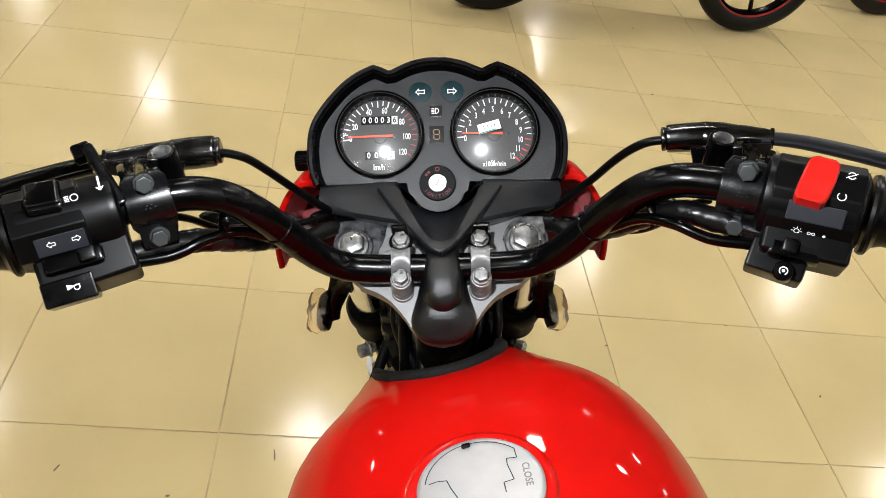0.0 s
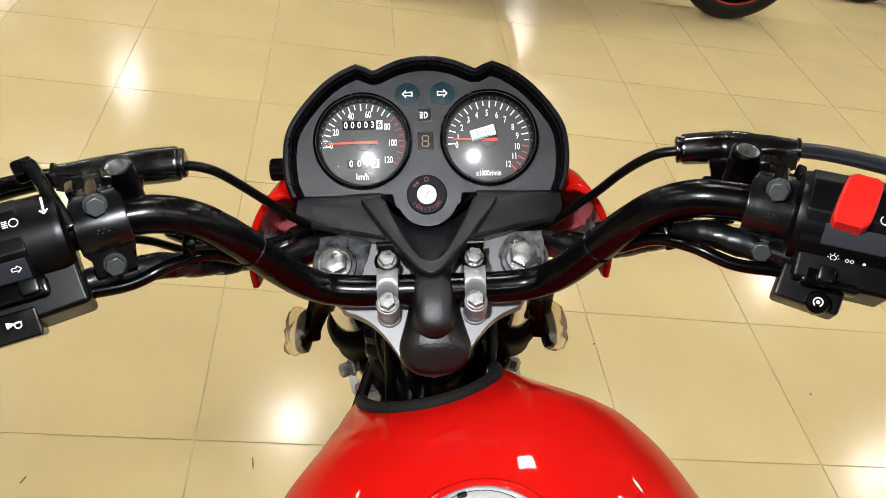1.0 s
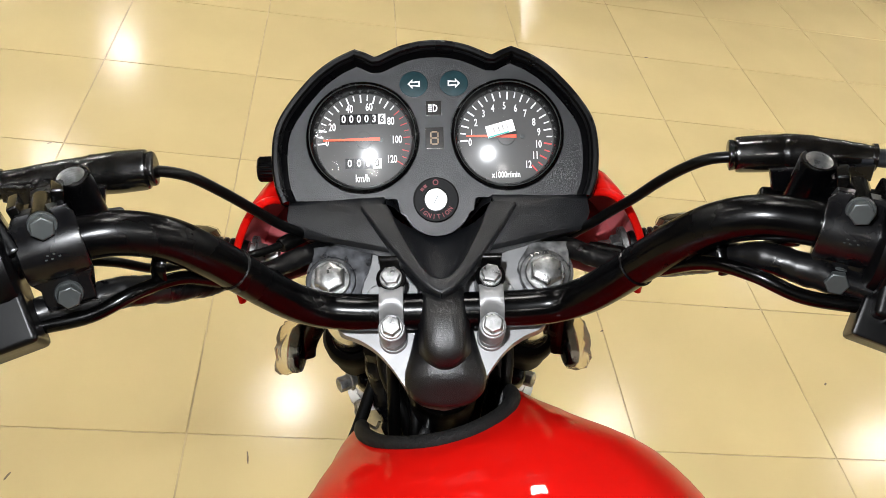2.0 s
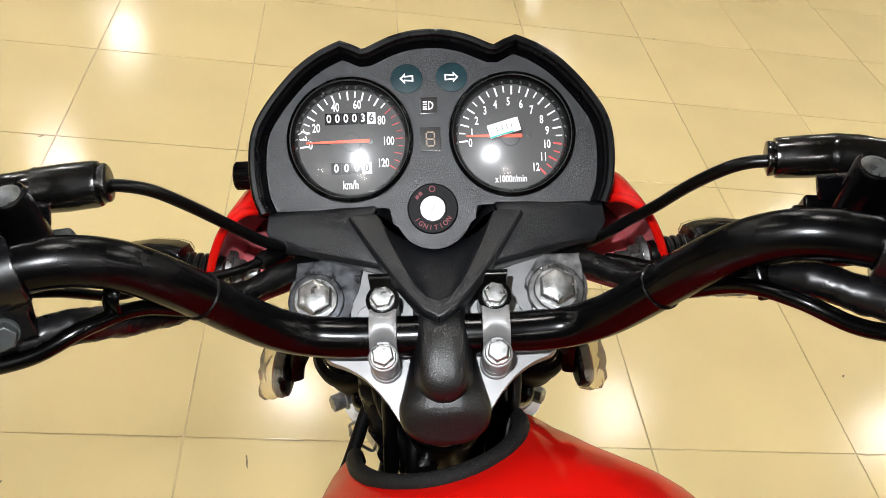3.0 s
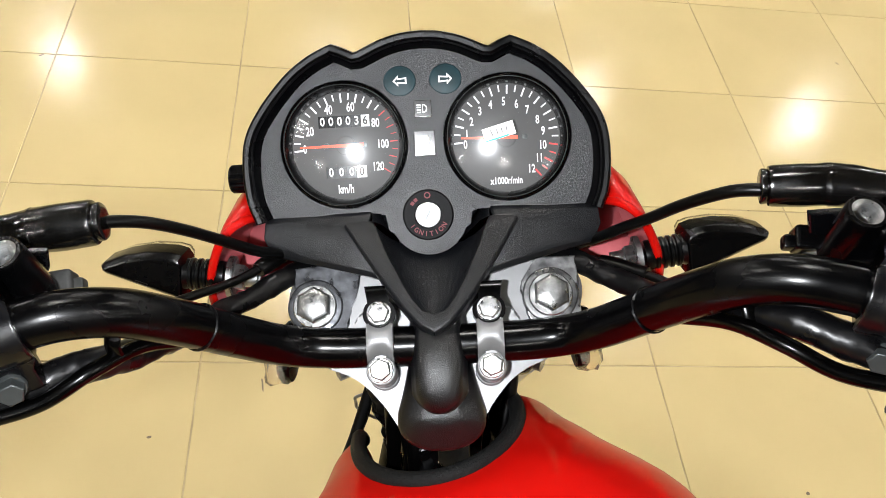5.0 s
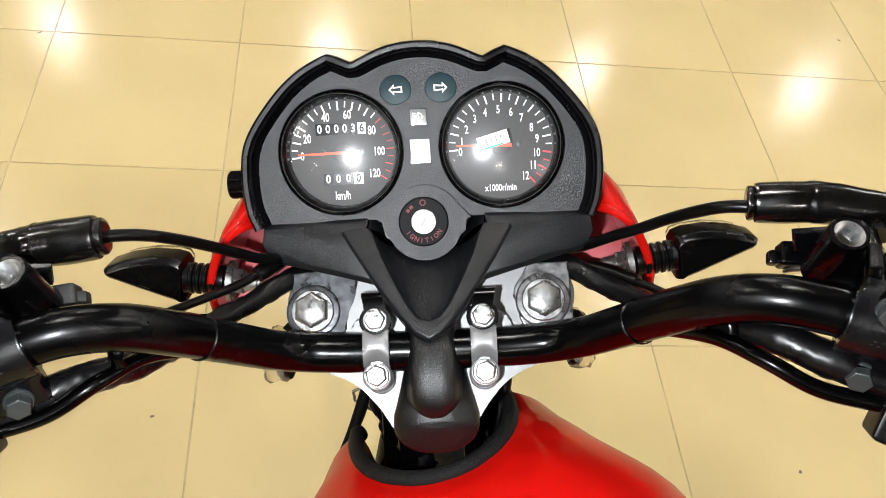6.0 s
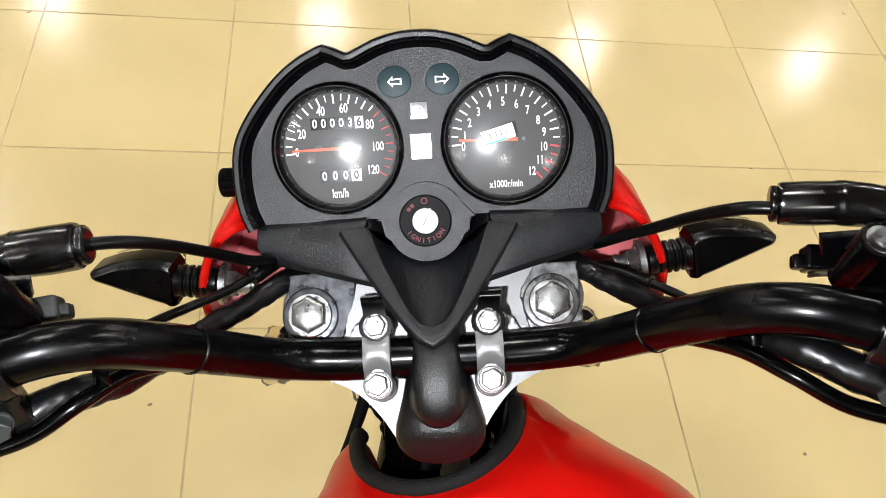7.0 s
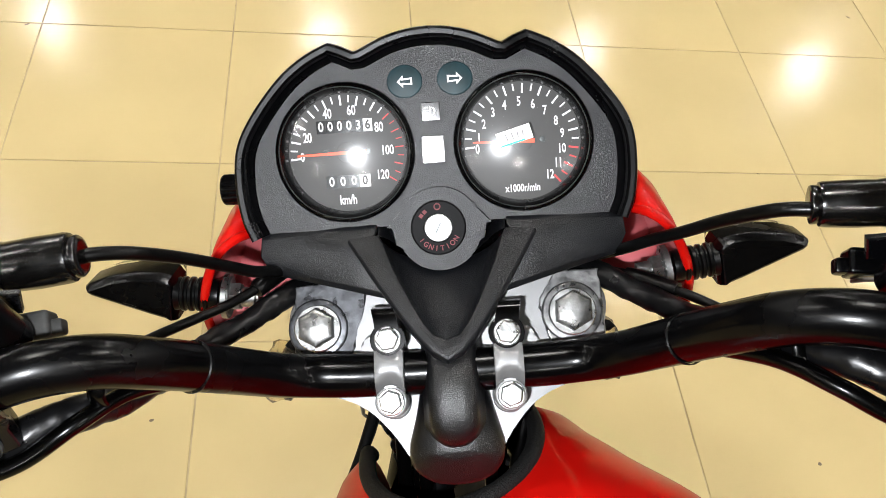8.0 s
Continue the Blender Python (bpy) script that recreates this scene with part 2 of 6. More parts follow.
def hex_bolt(bm, m, across=0.0105, height=0.006, washer=0.0075):
    """A flanged hexagon head on m's z axis, its seat at z = 0."""
    lathe(bm, m, [(0, 0), (washer, 0), (washer, 0.0012), (washer * 0.93, 0.0018), (0, 0.0018)], 24)
    r = across / math.sqrt(3)
    prism(bm, [(r * math.cos(math.pi / 3 * i), r * math.sin(math.pi / 3 * i)) for i in range(6)], m, 0.0016, height, r * 0.16, 3)
    return bm


def circle(cx, cy, r, n=40, sx=1.0):
    return [(cx + sx * r * math.cos(2 * math.pi * i / n), cy + r * math.sin(2 * math.pi * i / n)) for i in range(n)]


def inset_closed(outline, d):
    """A closed outline moved inwards by d."""
    pts = [Vector(p) for p in outline]
    n = len(pts)
    area = sum(pts[i].x * pts[(i + 1) % n].y - pts[(i + 1) % n].x * pts[i].y for i in range(n))
    sgn = 1 if area > 0 else -1
    out = []
    for i, p in enumerate(pts):
        t = (pts[(i + 1) % n] - pts[i - 1]).normalized()
        out.append((p.x - sgn * t.y * d, p.y + sgn * t.x * d))
    return out


def dome(bm, outline, m, levels, paired=False):
    """Rings of the outline, each (inset, height), closed at the top; paired: by cross strips, for an outline whose halves mirror."""
    rows = [[bm.verts.new(m @ Vector((x, y, z))) for x, y in inset_closed(outline, d)] for d, z in levels]
    n = len(outline)
    for a, b in zip(rows, rows[1:]):
        for i in range(n):
            bm.faces.new((a[i], a[(i + 1) % n], b[(i + 1) % n], b[i]))
    if paired:
        for i in range(n // 2 - 1):
            bm.faces.new((rows[-1][i], rows[-1][i + 1], rows[-1][n - 2 - i], rows[-1][n - 1 - i]))
    else:
        bm.faces.new(rows[-1])
    return bm


def letters(name, items, m, mat, parent, label=""):
    """Printed characters: items are (text, x, y, size, turn in degrees, squeeze)."""
    bm = bmesh.new()
    for text, x, y, size, turn, squeeze in items:
        cu = bpy.data.curves.new("text", "FONT")
        cu.body, cu.size, cu.align_x, cu.align_y = text, size, "CENTER", "CENTER"
        cu.resolution_u, cu.offset = 3, size * 0.022
        tmp = new("text", cu)
        me = bpy.data.meshes.new_from_object(tmp.evaluated_get(bpy.context.evaluated_depsgraph_get()))
        me.transform(m @ pose(x, y, 0, 0, 0, turn) @ Matrix.Diagonal((squeeze, 1, 1, 1)))
        bm.from_mesh(me)
        bpy.data.objects.remove(tmp)
        bpy.data.curves.remove(cu)
        bpy.data.meshes.remove(me)
    return part(name, bm, mat, parent, label)


def mirrored(pts):
    return [(-x, y, z) for x, y, z in pts]


# ---- the room ----
X0, X1, Y0, Y1 = -5.6, 6.7, -4.4, 11.2


def slab(name, x0, x1, y0, y1, z0, z1, mat, label, category):
    bm = bmesh.new()
    box(bm, Matrix.Translation(((x0 + x1) / 2, (y0 + y1) / 2, (z0 + z1) / 2)), x1 - x0, y1 - y0, z1 - z0)
    return tagged(part(name, bm, mat), label, category, kind="structure")


floor = slab("floor", X0, X1, Y0, Y1, -0.12, -0.0018, GROUT, "glossy cream ceramic tile floor with thin grout lines", "floor")
slab("ceiling", X0, X1, Y0, Y1, CEILING, CEILING + 0.12, CEIL, "plain grey painted showroom ceiling", "ceiling")
slab("wall_south", X0 - 0.15, X1 + 0.15, Y0 - 0.15, Y0, -0.12, CEILING + 0.12, PLASTER, "plain grey plastered showroom wall", "wall")
slab("wall_north", X0 - 0.15, X1 + 0.15, Y1, Y1 + 0.15, -0.12, CEILING + 0.12, PLASTER, "plain grey plastered showroom wall", "wall")
slab("wall_west", X0 - 0.15, X0, Y0, Y1, -0.12, CEILING + 0.12, PLASTER, "plain grey plastered showroom wall", "wall")
slab("wall_east", X1, X1 + 0.15, Y0, Y1, -0.12, CEILING + 0.12, PLASTER, "plain grey plastered showroom wall", "wall")


def ceiling_light():
    root = empty("ceiling_light")
    bm = bmesh.new()
    s, w = 0.125, 0.02
    for x, y, a, b in ((0, s + w / 2, 2 * s + 2 * w, w), (0, -s - w / 2, 2 * s + 2 * w, w), (s + w / 2, 0, w, 2 * s), (-s - w / 2, 0, w, 2 * s)):
        box(bm, Matrix.Translation((x, y, -0.012)), a, b, 0.024, 0.003)
    part("frame", bm, LAMP_TRIM, root)
    bm = bmesh.new()
    box(bm, Matrix.Translation((0, 0, -0.009)), 2 * s - 0.002, 2 * s - 0.002, 0.014, 0.003)
    part("diffuser", bm, LAMP_GLOW, root, "glowing warm white diffuser")
    return tagged(root, "square warm white ceiling light with slim frame", "ceiling light", "ceiling lights")


lamp = ceiling_light()
lamp.matrix_basis = pose(LAMP_X[0], LAMP_Y[0], CEILING)
for i, x in enumerate(LAMP_X):
    for j, y in enumerate(LAMP_Y):
        if (i or j) and (i, j) not in UNLIT:
            copy_thing(lamp, pose(x, y, CEILING))

# ---- the motorcycle: x along the handlebar, y ahead, z up its leaning middle plane ----
bike = empty("motorcycle", pose(0, 0, 0, 0, -LEAN, 0))
tagged(bike, "red motorcycle with black handlebar and twin dials, leaning on side stand", "motorcycle")

# instrument panel: origin at the middle of the panel, z out of its face
TILT = radians(45.0)
PANEL = basis((-0.001, 0.1112, 0.9562), (1, 0, 0), (0, math.cos(TILT), math.sin(TILT)), (0, -math.sin(TILT), math.cos(TILT)))
# steering head: z along the steering axis, y ahead, origin at the middle of the bar
RAKE = radians(27.9)
HEAD = basis((0, 0.011, 0.898), (1, 0, 0), (0, math.cos(RAKE), math.sin(RAKE)), (0, -math.sin(RAKE), math.cos(RAKE)))


def hood_outline():
    """Half of the instrument hood's outline, from the lower corner to the top middle, as (x, y) of the panel."""
    side = smooth_path([(-0.0965, -0.0415, 0), (-0.1005, -0.030, 0), (-0.1022, -0.012, 0), (-0.1000, 0.006, 0), (-0.0915, 0.0215, 0),
                        (-0.0770, 0.0385, 0), (-0.0640, 0.0485, 0), (-0.0505, 0.0550, 0)], 6)
    dip = [Vector((-0.0445, 0.0528, 0)), Vector((-0.0385, 0.0498, 0)), Vector((-0.0355, 0.0502, 0))]
    top = smooth_path([(-0.0355, 0.0502, 0), (-0.022, 0.0562, 0), (-0.010, 0.0592, 0), (0, 0.0600, 0)], 6)[1:]
    half = [(p.x, p.y) for p in side + dip + top]
    return half + [(-x, y) for x, y in half[-2::-1]]


def inset(outline, d):
    """The open outline moved inwards (towards the panel's middle) by d."""
    pts = [Vector(p) for p in outline]
    out = []
    for i, p in enumerate(pts):
        t = (pts[min(i + 1, len(pts) - 1)] - pts[max(i - 1, 0)]).normalized()
        out.append((p.x + t.y * d, p.y - t.x * d))
    return out


def dashboard():
    hood = hood_outline()
    # hood: a rounded lip, then a dark slope down to the panel, and the outer shell behind
    bm = bmesh.new()
    rows = []
    for d, z in ((0.016, -0.050), (0.003, -0.030), (-0.0020, -0.004), (-0.0024, 0.0080), (-0.0017, 0.0103), (-0.0004, 0.0114), (0.0018, 0.0112), (0.0030, 0.0098),
                 (0.0034, 0.0060), (0.0042, 0.0052), (0.0062, -0.0006), (0.0068, -0.0060)):
        rows.append([bm.verts.new(PANEL @ Vector((x, y, z))) for x, y in inset(hood, d)])
    for a, b in zip(rows, rows[1:]):
        for i in range(len(hood) - 1):
            bm.faces.new((a[i], a[i + 1], b[i + 1], b[i]))
    cluster = part("dashboard", bm, HOOD_PLASTIC, bike, "black plastic dashboard hood round two dials", 30)

    # face plate with two round holes
    bm = bmesh.new()
    inner = inset(hood, 0.0064)
    loops = [[(x, max(y, -0.0418)) for x, y in inner], circle(-0.0468, 0.001, 0.0352, 56), circle(0.0468, 0.001, 0.0352, 56)]
    edges = []
    for loop in loops:
        vs = [bm.verts.new((x, y, 0)) for x, y in loop]
        edges += [bm.edges.new((vs[i], vs[(i + 1) % len(vs)])) for i in range(len(vs))]
    bmesh.ops.triangle_fill(bm, use_beauty=True, use_dissolve=False, edges=edges)
    ext = bmesh.ops.extrude_face_region(bm, geom=list(bm.faces))
    bmesh.ops.translate(bm, vec=(0, 0, -0.004), verts=[v for v in ext["geom"] if isinstance(v, bmesh.types.BMVert)])
    bm.transform(PANEL)
    part("face_plate", bm, FACE_PLASTIC, cluster)
    # back tub that closes the cluster
    bm = bmesh.new()
    prism(bm, [(x, max(y, -0.041)) for x, y in inset(hood, 0.011)], PANEL, -0.045, -0.012)
    part("back_shell", bm, PLASTIC_SMOOTH, cluster)

    # lens of each turn arrow, and the two square windows
    for sx, name in ((-1, "left"), (1, "right")):
        at = PANEL @ Matrix.Translation((sx * 0.0131, 0.0357, 0))
        bm = bmesh.new()
        lathe(bm, at, [(0.0086, -0.001), (0.0086, 0.0003), (0.0080, 0.0007), (0, 0.0008)], 36, 1.08)
        part("turn_lamp", bm, TEAL_LENS, cluster, "dark teal round turn lamp lens")
        bm = bmesh.new()
        a = [(-0.0040, 0), (-0.0008, 0.0032), (-0.0008, 0.0015), (0.0040, 0.0019), (0.0040, -0.0019), (-0.0008, -0.0015), (-0.0008, -0.0032)]
        b = [(-0.0027, 0), (-0.0015, 0.0014), (-0.0015, 0.0006), (0.0031, 0.0010), (0.0031, -0.0010), (-0.0015, -0.0006), (-0.0015, -0.0014)]
        oa = [bm.verts.new(at @ Vector((-sx * x, y, 0.0010))) for x, y in a]
        ob_ = [bm.verts.new(at @ Vector((-sx * x, y, 0.0010))) for x, y in b]
        for i in range(7):
            bm.faces.new((oa[i], oa[(i + 1) % 7], ob_[(i + 1) % 7], ob_[i]))
        part("arrow_mark", bm, WHITE_PRINT, cluster, "white outlined arrow")
    bm = bmesh.new()
    box(bm, PANEL @ Matrix.Translation((-0.0006, 0.0195, 0.0)), 0.0098, 0.0096, 0.0012, 0.0003)
    part("beam_lamp", bm, WINDOW_LENS, cluster, "small dark square high beam window")
    bm = bmesh.new()
    for k in range(4):
        box(bm, PANEL @ Matrix.Translation((-0.0029, 0.0195 + 0.0014 * (k - 1.5), 0.0008)), 0.0024, 0.0007, 0.0003)
    half = [(0.0, 0.0026), (0.0014, 0.0024), (0.0026, 0.0015), (0.0030, 0), (0.0026, -0.0015), (0.0014, -0.0024), (0.0, -0.0026)]
    inn = [(0.0006, 0.0018), (0.0013, 0.0017), (0.0020, 0.0010), (0.0022, 0), (0.0020, -0.0010), (0.0013, -0.0017), (0.0006, -0.0018)]
    oa = [bm.verts.new(PANEL @ Vector((-0.0010 + x, 0.0195 + y, 0.0009))) for x, y in half]
    ob_ = [bm.verts.new(PANEL @ Vector((-0.0010 + x, 0.0195 + y, 0.0009))) for x, y in inn]
    for i in range(7):
        bm.faces.new((oa[i], oa[(i + 1) % 7], ob_[(i + 1) % 7], ob_[i]))
    part("beam_mark", bm, WHITE_PRINT, cluster, "white headlamp symbol")
    bm = bmesh.new()
    box(bm, PANEL @ Matrix.Translation((-0.0004, -0.0002, 0.0)), 0.0118, 0.0142, 0.0012, 0.0003)
    part("gear_window", bm, WINDOW_LENS, cluster, "dark square gear display window")
    bm = bmesh.new()
    for x, y, w, h in ((0, 0.0040, 0.0036, 0.0009), (0, 0, 0.0036, 0.0009), (0, -0.0040, 0.0036, 0.0009), (-0.0023, 0.002, 0.0009, 0.0032),
                       (0.0023, 0.002, 0.0009, 0.0032), (-0.0023, -0.002, 0.0009, 0.0032), (0.0023, -0.002, 0.0009, 0.0032)):
        box(bm, PANEL @ Matrix.Translation((-0.0004 + x, -0.0002 + y, 0.0007)), w, h, 0.0003)
    part("gear_segments", bm, SEGMENT, cluster, "unlit brown display segments")

    def dial(cx, cy, name, label):
        at = PANEL @ Matrix.Translation((cx, cy, 0))
        bm = bmesh.new()
        lathe(bm, at, [(0.0350, -0.009), (0.0350, 0.0010), (0.0360, 0.0012), (0.0366, 0.0026), (0.0360, 0.0042), (0.0350, 0.0047), (0.0340, 0.0040), (0.0325, 0.0008),
                       (0.0317, -0.0012), (0.0313, -0.009)], 72)
        rim = part(name, bm, PLASTIC_SMOOTH, cluster, label, 50)
        bm = bmesh.new()
        lathe(bm, at, [(0.0344, 0.0042), (0.0345, 0.0047), (0.0342, 0.0049), (0.0339, 0.0045), (0.0340, 0.0038)], 72)
        part("bezel_line", bm, STEEL, rim, "thin grey line round the bezel")
        bm = bmesh.new()
        lathe(bm, at, [(0.0330, -0.0075), (0, -0.0075)], 56)
        part("dial_face", bm, FACE, rim, "matt black dial face")
        bm = bmesh.new()
        lathe(bm, at, [(0.0325 * u, 0.0001 + 0.0047 * (1 - u * u)) for u in (1, 0.92, 0.84, 0.76, 0.68, 0.6, 0.52, 0.44, 0.36, 0.28, 0.2, 0.1, 0)], 72)
        g = part("dial_glass", bm, DIAL_GLASS, rim, "clear domed dial glass", 80)
        g.visible_shadow = False
        return rim, at @ Matrix.Translation((0, 0, -0.0074))

    def ticks(at, rim, angles, mat, name, long=0.0052, wide=0.0010):
        bm = bmesh.new()
        for k, a in angles:
            ln = long if k else long * 0.72
            box(bm, at @ pose(0, 0, 0.0002, 0, 0, a) @ Matrix.Translation((0.0304 - ln / 2, 0, 0)), ln, wide if k else wide * 0.8, 0.0002)
        part(name, bm, mat, rim)

    def needle(at, rim, angle, tail):
        bm = bmesh.new()
        prism(bm, [(-tail, 0.0011), (0.0262, 0.0005), (0.0262, -0.0005), (-tail, -0.0011)], at @ pose(0, 0, 0, 0, 0, angle), 0.0030, 0.0036)
        part("needle", bm, NEEDLE, rim, "orange pointer needle")
        bm = bmesh.new()
        lathe(bm, at, [(0.0056, 0.0), (0.0056, 0.0022), (0.0050, 0.0026), (0, 0.0027)], 28)
        part("hub", bm, FACE, rim)
        for px, py in ((-0.0115, 0.0004), (0.0110, 0.0003)):
            bm = bmesh.new()
            lathe(bm, at @ Matrix.Translation((px, py, 0)), [(0.0017, 0), (0.0016, 0.0005), (0, 0.0007)], 14)
            part("screw", bm, STEEL, rim)

    # speedometer
    rim, at = dial(-0.0468, 0.001, "speedometer", "black speedometer marked in km/h with orange needle")
    span = [184 - 9.05 * i for i in range(25)]
    ticks(at, rim, [(i % 2 == 0, a) for i, a in enumerate(span) if i <= 15], WHITE_PRINT, "scale_mark")
    ticks(at, rim, [(i % 2 == 0, a) for i, a in enumerate(span) if i > 15], RED_PRINT, "red_scale_mark", 0.0045, 0.0006)
    letters("numeral", [("0", -0.0241, -0.0012, 0.0066, 0, 0.66), ("20", -0.0207, 0.0089, 0.0072, 0, 0.66), ("40", -0.0091, 0.0209, 0.0072, 0, 0.66), ("60", 0.0038, 0.022, 0.0072, 0, 0.66), ("80", 0.0179, 0.0123, 0.0072, 0, 0.66), ("100", 0.0216, -0.0001, 0.007, 0, 0.66), ("120", 0.0182, -0.013, 0.007, 0, 0.66), ("km/h", -0.0013, -0.0254, 0.007, 0, 0.66)],
            at @ Matrix.Translation((0, 0, 0.0003)), WHITE_PRINT, rim)
    for x0, y0, n, digits in ((-0.0005, 0.0141, 6, "000036"), (-0.0005, -0.0154, 4, "0000")):
        w = 0.0050 if n == 6 else 0.0060
        for k in range(n):
            last = k == n - 1
            cx = x0 + (k - (n - 1) / 2) * w
            bm = bmesh.new()
            box(bm, at @ Matrix.Translation((cx, y0, 0.0001)), w * 0.97, 0.0068, 0.0003)
            part("counter_drum", bm, WHITE_PRINT if last else PLASTIC_SMOOTH, rim, "white counter drum" if last else "black counter drum")
            letters("counter_digit", [(digits[k], cx, y0, 0.0068, 0, 0.85)], at @ Matrix.Translation((0, 0, 0.0005)), FACE if last else WHITE_PRINT, rim)
    needle(at, rim, 180.5, 0.0108)

    # rev counter
    rim, at = dial(0.0468, 0.001, "rev_counter", "black rev counter with orange needle and white sticker")
    span = [184 - 9.72 * i for i in range(25)]
    ticks(at, rim, [(i % 2 == 0, a) for i, a in enumerate(span) if i < 20], WHITE_PRINT, "scale_mark")
    ticks(at, rim, [(i % 2 == 0, a) for i, a in enumerate(span) if i >= 20], RED_PRINT, "red_scale_mark")
    where = [(-0.0238, -0.0031), (-0.0227, 0.0028), (-0.0197, 0.0099), (-0.0145, 0.0158), (-0.0083, 0.0192), (-0.0006, 0.0208), (0.0068, 0.0189), (0.0129, 0.0153), (0.0186, 0.0094), (0.0217, 0.0027), (0.0211, -0.0054), (0.0189, -0.0128), (0.0141, -0.0188)]
    letters("numeral", [(str(k), u, v, 0.0068, 0, 0.66) for k, (u, v) in enumerate(where)] + [("x1000r/min", -0.0007, -0.0251, 0.0056, 0, 0.72)],
            at @ Matrix.Translation((0, 0, 0.0003)), WHITE_PRINT, rim)
    needle(at, rim, 178.5, 0.0065)
    # paper sticker on the glass, with unreadable scribbled marks
    st = PANEL @ Matrix.Translation((0.0421, 0.0040, 0.0049)) @ pose(0, 0, 0, 0, 0, 15)
    bm = bmesh.new()
    box(bm, st, 0.0182, 0.0078, 0.0003)
    sticker = part("sticker", bm, STICKER, rim, "small white paper sticker with dark marks")
    bm = bmesh.new()
    for k, x in enumerate((-0.0042, -0.0010, 0.0018, 0.0046)):
        box(bm, st @ pose(x, 0.0003, 0.0002, 0, 0, 8 - 5 * k), 0.0007, 0.0040 - 0.0004 * k, 0.0002)
    part("sticker_marks", bm, GREY_PRINT, sticker)
    bm = bmesh.new()
    box(bm, st @ Matrix.Translation((-0.002, -0.0034, 0.0002)), 0.0138, 0.0009, 0.0002)
    part("sticker_stripe", bm, TEAL_PRINT, sticker)

    # raised island with the ignition lock
    def island(grow):
        r, cy = 0.0222 + grow, -0.0420
        arc = [(r * math.cos(a), cy + r * math.sin(a)) for a in (radians(d) for d in range(150, 29, -6))]
        left = [(p.x, p.y) for p in smooth_path([(-0.0280 - grow, -0.0400, 0), (-0.0262 - grow, -0.0385, 0), (-0.0232 - grow, -0.0350, 0), (*arc[0], 0)], 5)][:-1]
        low = [(r * math.cos(a), cy + r * math.sin(a)) for a in (radians(d) for d in range(-12, -169, -8))]
        return left + arc + [(-x, y) for x, y in left[::-1]] + low
    bm = bmesh.new()
    prism(bm, island(0.0), PANEL, -0.012, 0.0040, 0.0022, 3)
    isl = part("ignition_island", bm, FACE_PLASTIC, cluster, "", 60)
    at = PANEL @ Matrix.Translation((-0.0005, -0.0412, 0.0040))
    bm = bmesh.new()
    lathe(bm, at, [(0.0146, -0.001), (0.0146, 0.0012), (0.0138, 0.0018), (0.0080, 0.0018), (0.0078, 0.0010), (0.0, 0.0010)], 48)
    lock = part("ignition_ring", bm, RING_PLASTIC, isl, "black ignition lock ring with red lettering", 20)
    bm = bmesh.new()
    lathe(bm, at, [(0.0074, 0.0005), (0.0074, 0.0018), (0.0068, 0.0024), (0, 0.0024)], 36)
    part("lock_barrel", bm, BRUSHED, isl, "bare metal lock barrel")
    bm = bmesh.new()
    box(bm, at @ pose(0, 0, 0.0026, 0, 0, 62), 0.0058, 0.0011, 0.0004)
    part("key_slot", bm, STEEL, isl)
    word = "IGNITION"
    letters("ignition_word", [(ch, 0.0110 * math.cos(radians(a)), 0.0110 * math.sin(radians(a)), 0.0040, a + 90, 0.9)
                              for ch, a in zip(word, [214 + 16.0 * i for i in range(8)])], at @ Matrix.Translation((0, 0, 0.0020)), DARK_RED_PRINT, isl)
    bm = bmesh.new()
    for a in (128, 142):
        box(bm, at @ pose(0.0110 * math.cos(radians(a)), 0.0110 * math.sin(radians(a)), 0.0020, 0, 0, a - 90), 0.0020, 0.0020, 0.0002)
    lathe(bm, at @ Matrix.Translation((0, 0.0112, 0.0019)), [(0.0019, 0), (0.0019, 0.0002), (0.0012, 0.0002), (0.0012, 0)], 16)
    part("lock_marks", bm, DARK_RED_PRINT, isl)

    # trip reset knob at the left side
    bm = bmesh.new()
    m = PANEL @ Matrix.Translation((-0.1015, -0.0150, -0.016)) @ pose(0, 0, 0, 0, -90, 0)
    lathe(bm, m, [(0.0045, -0.004), (0.0045, 0.004), (0.0080, 0.0045), (0.0085, 0.006), (0.0085, 0.0150), (0.0074, 0.0162), (0, 0.0162)], 80)
    turn = m.inverted()
    for v in bm.verts:
        q = turn @ v.co
        if 0.0055 < q.z < 0.0155 and (round(math.atan2(q.y, q.x) / (2 * math.pi) * 80) // 2) % 2:
            q.x, q.y = q.x * 0.92, q.y * 0.92
            v.co = m @ q
    part("reset_knob", bm, PLASTIC_SMOOTH, cluster, "ribbed black reset knob")
    return cluster


dashboard()


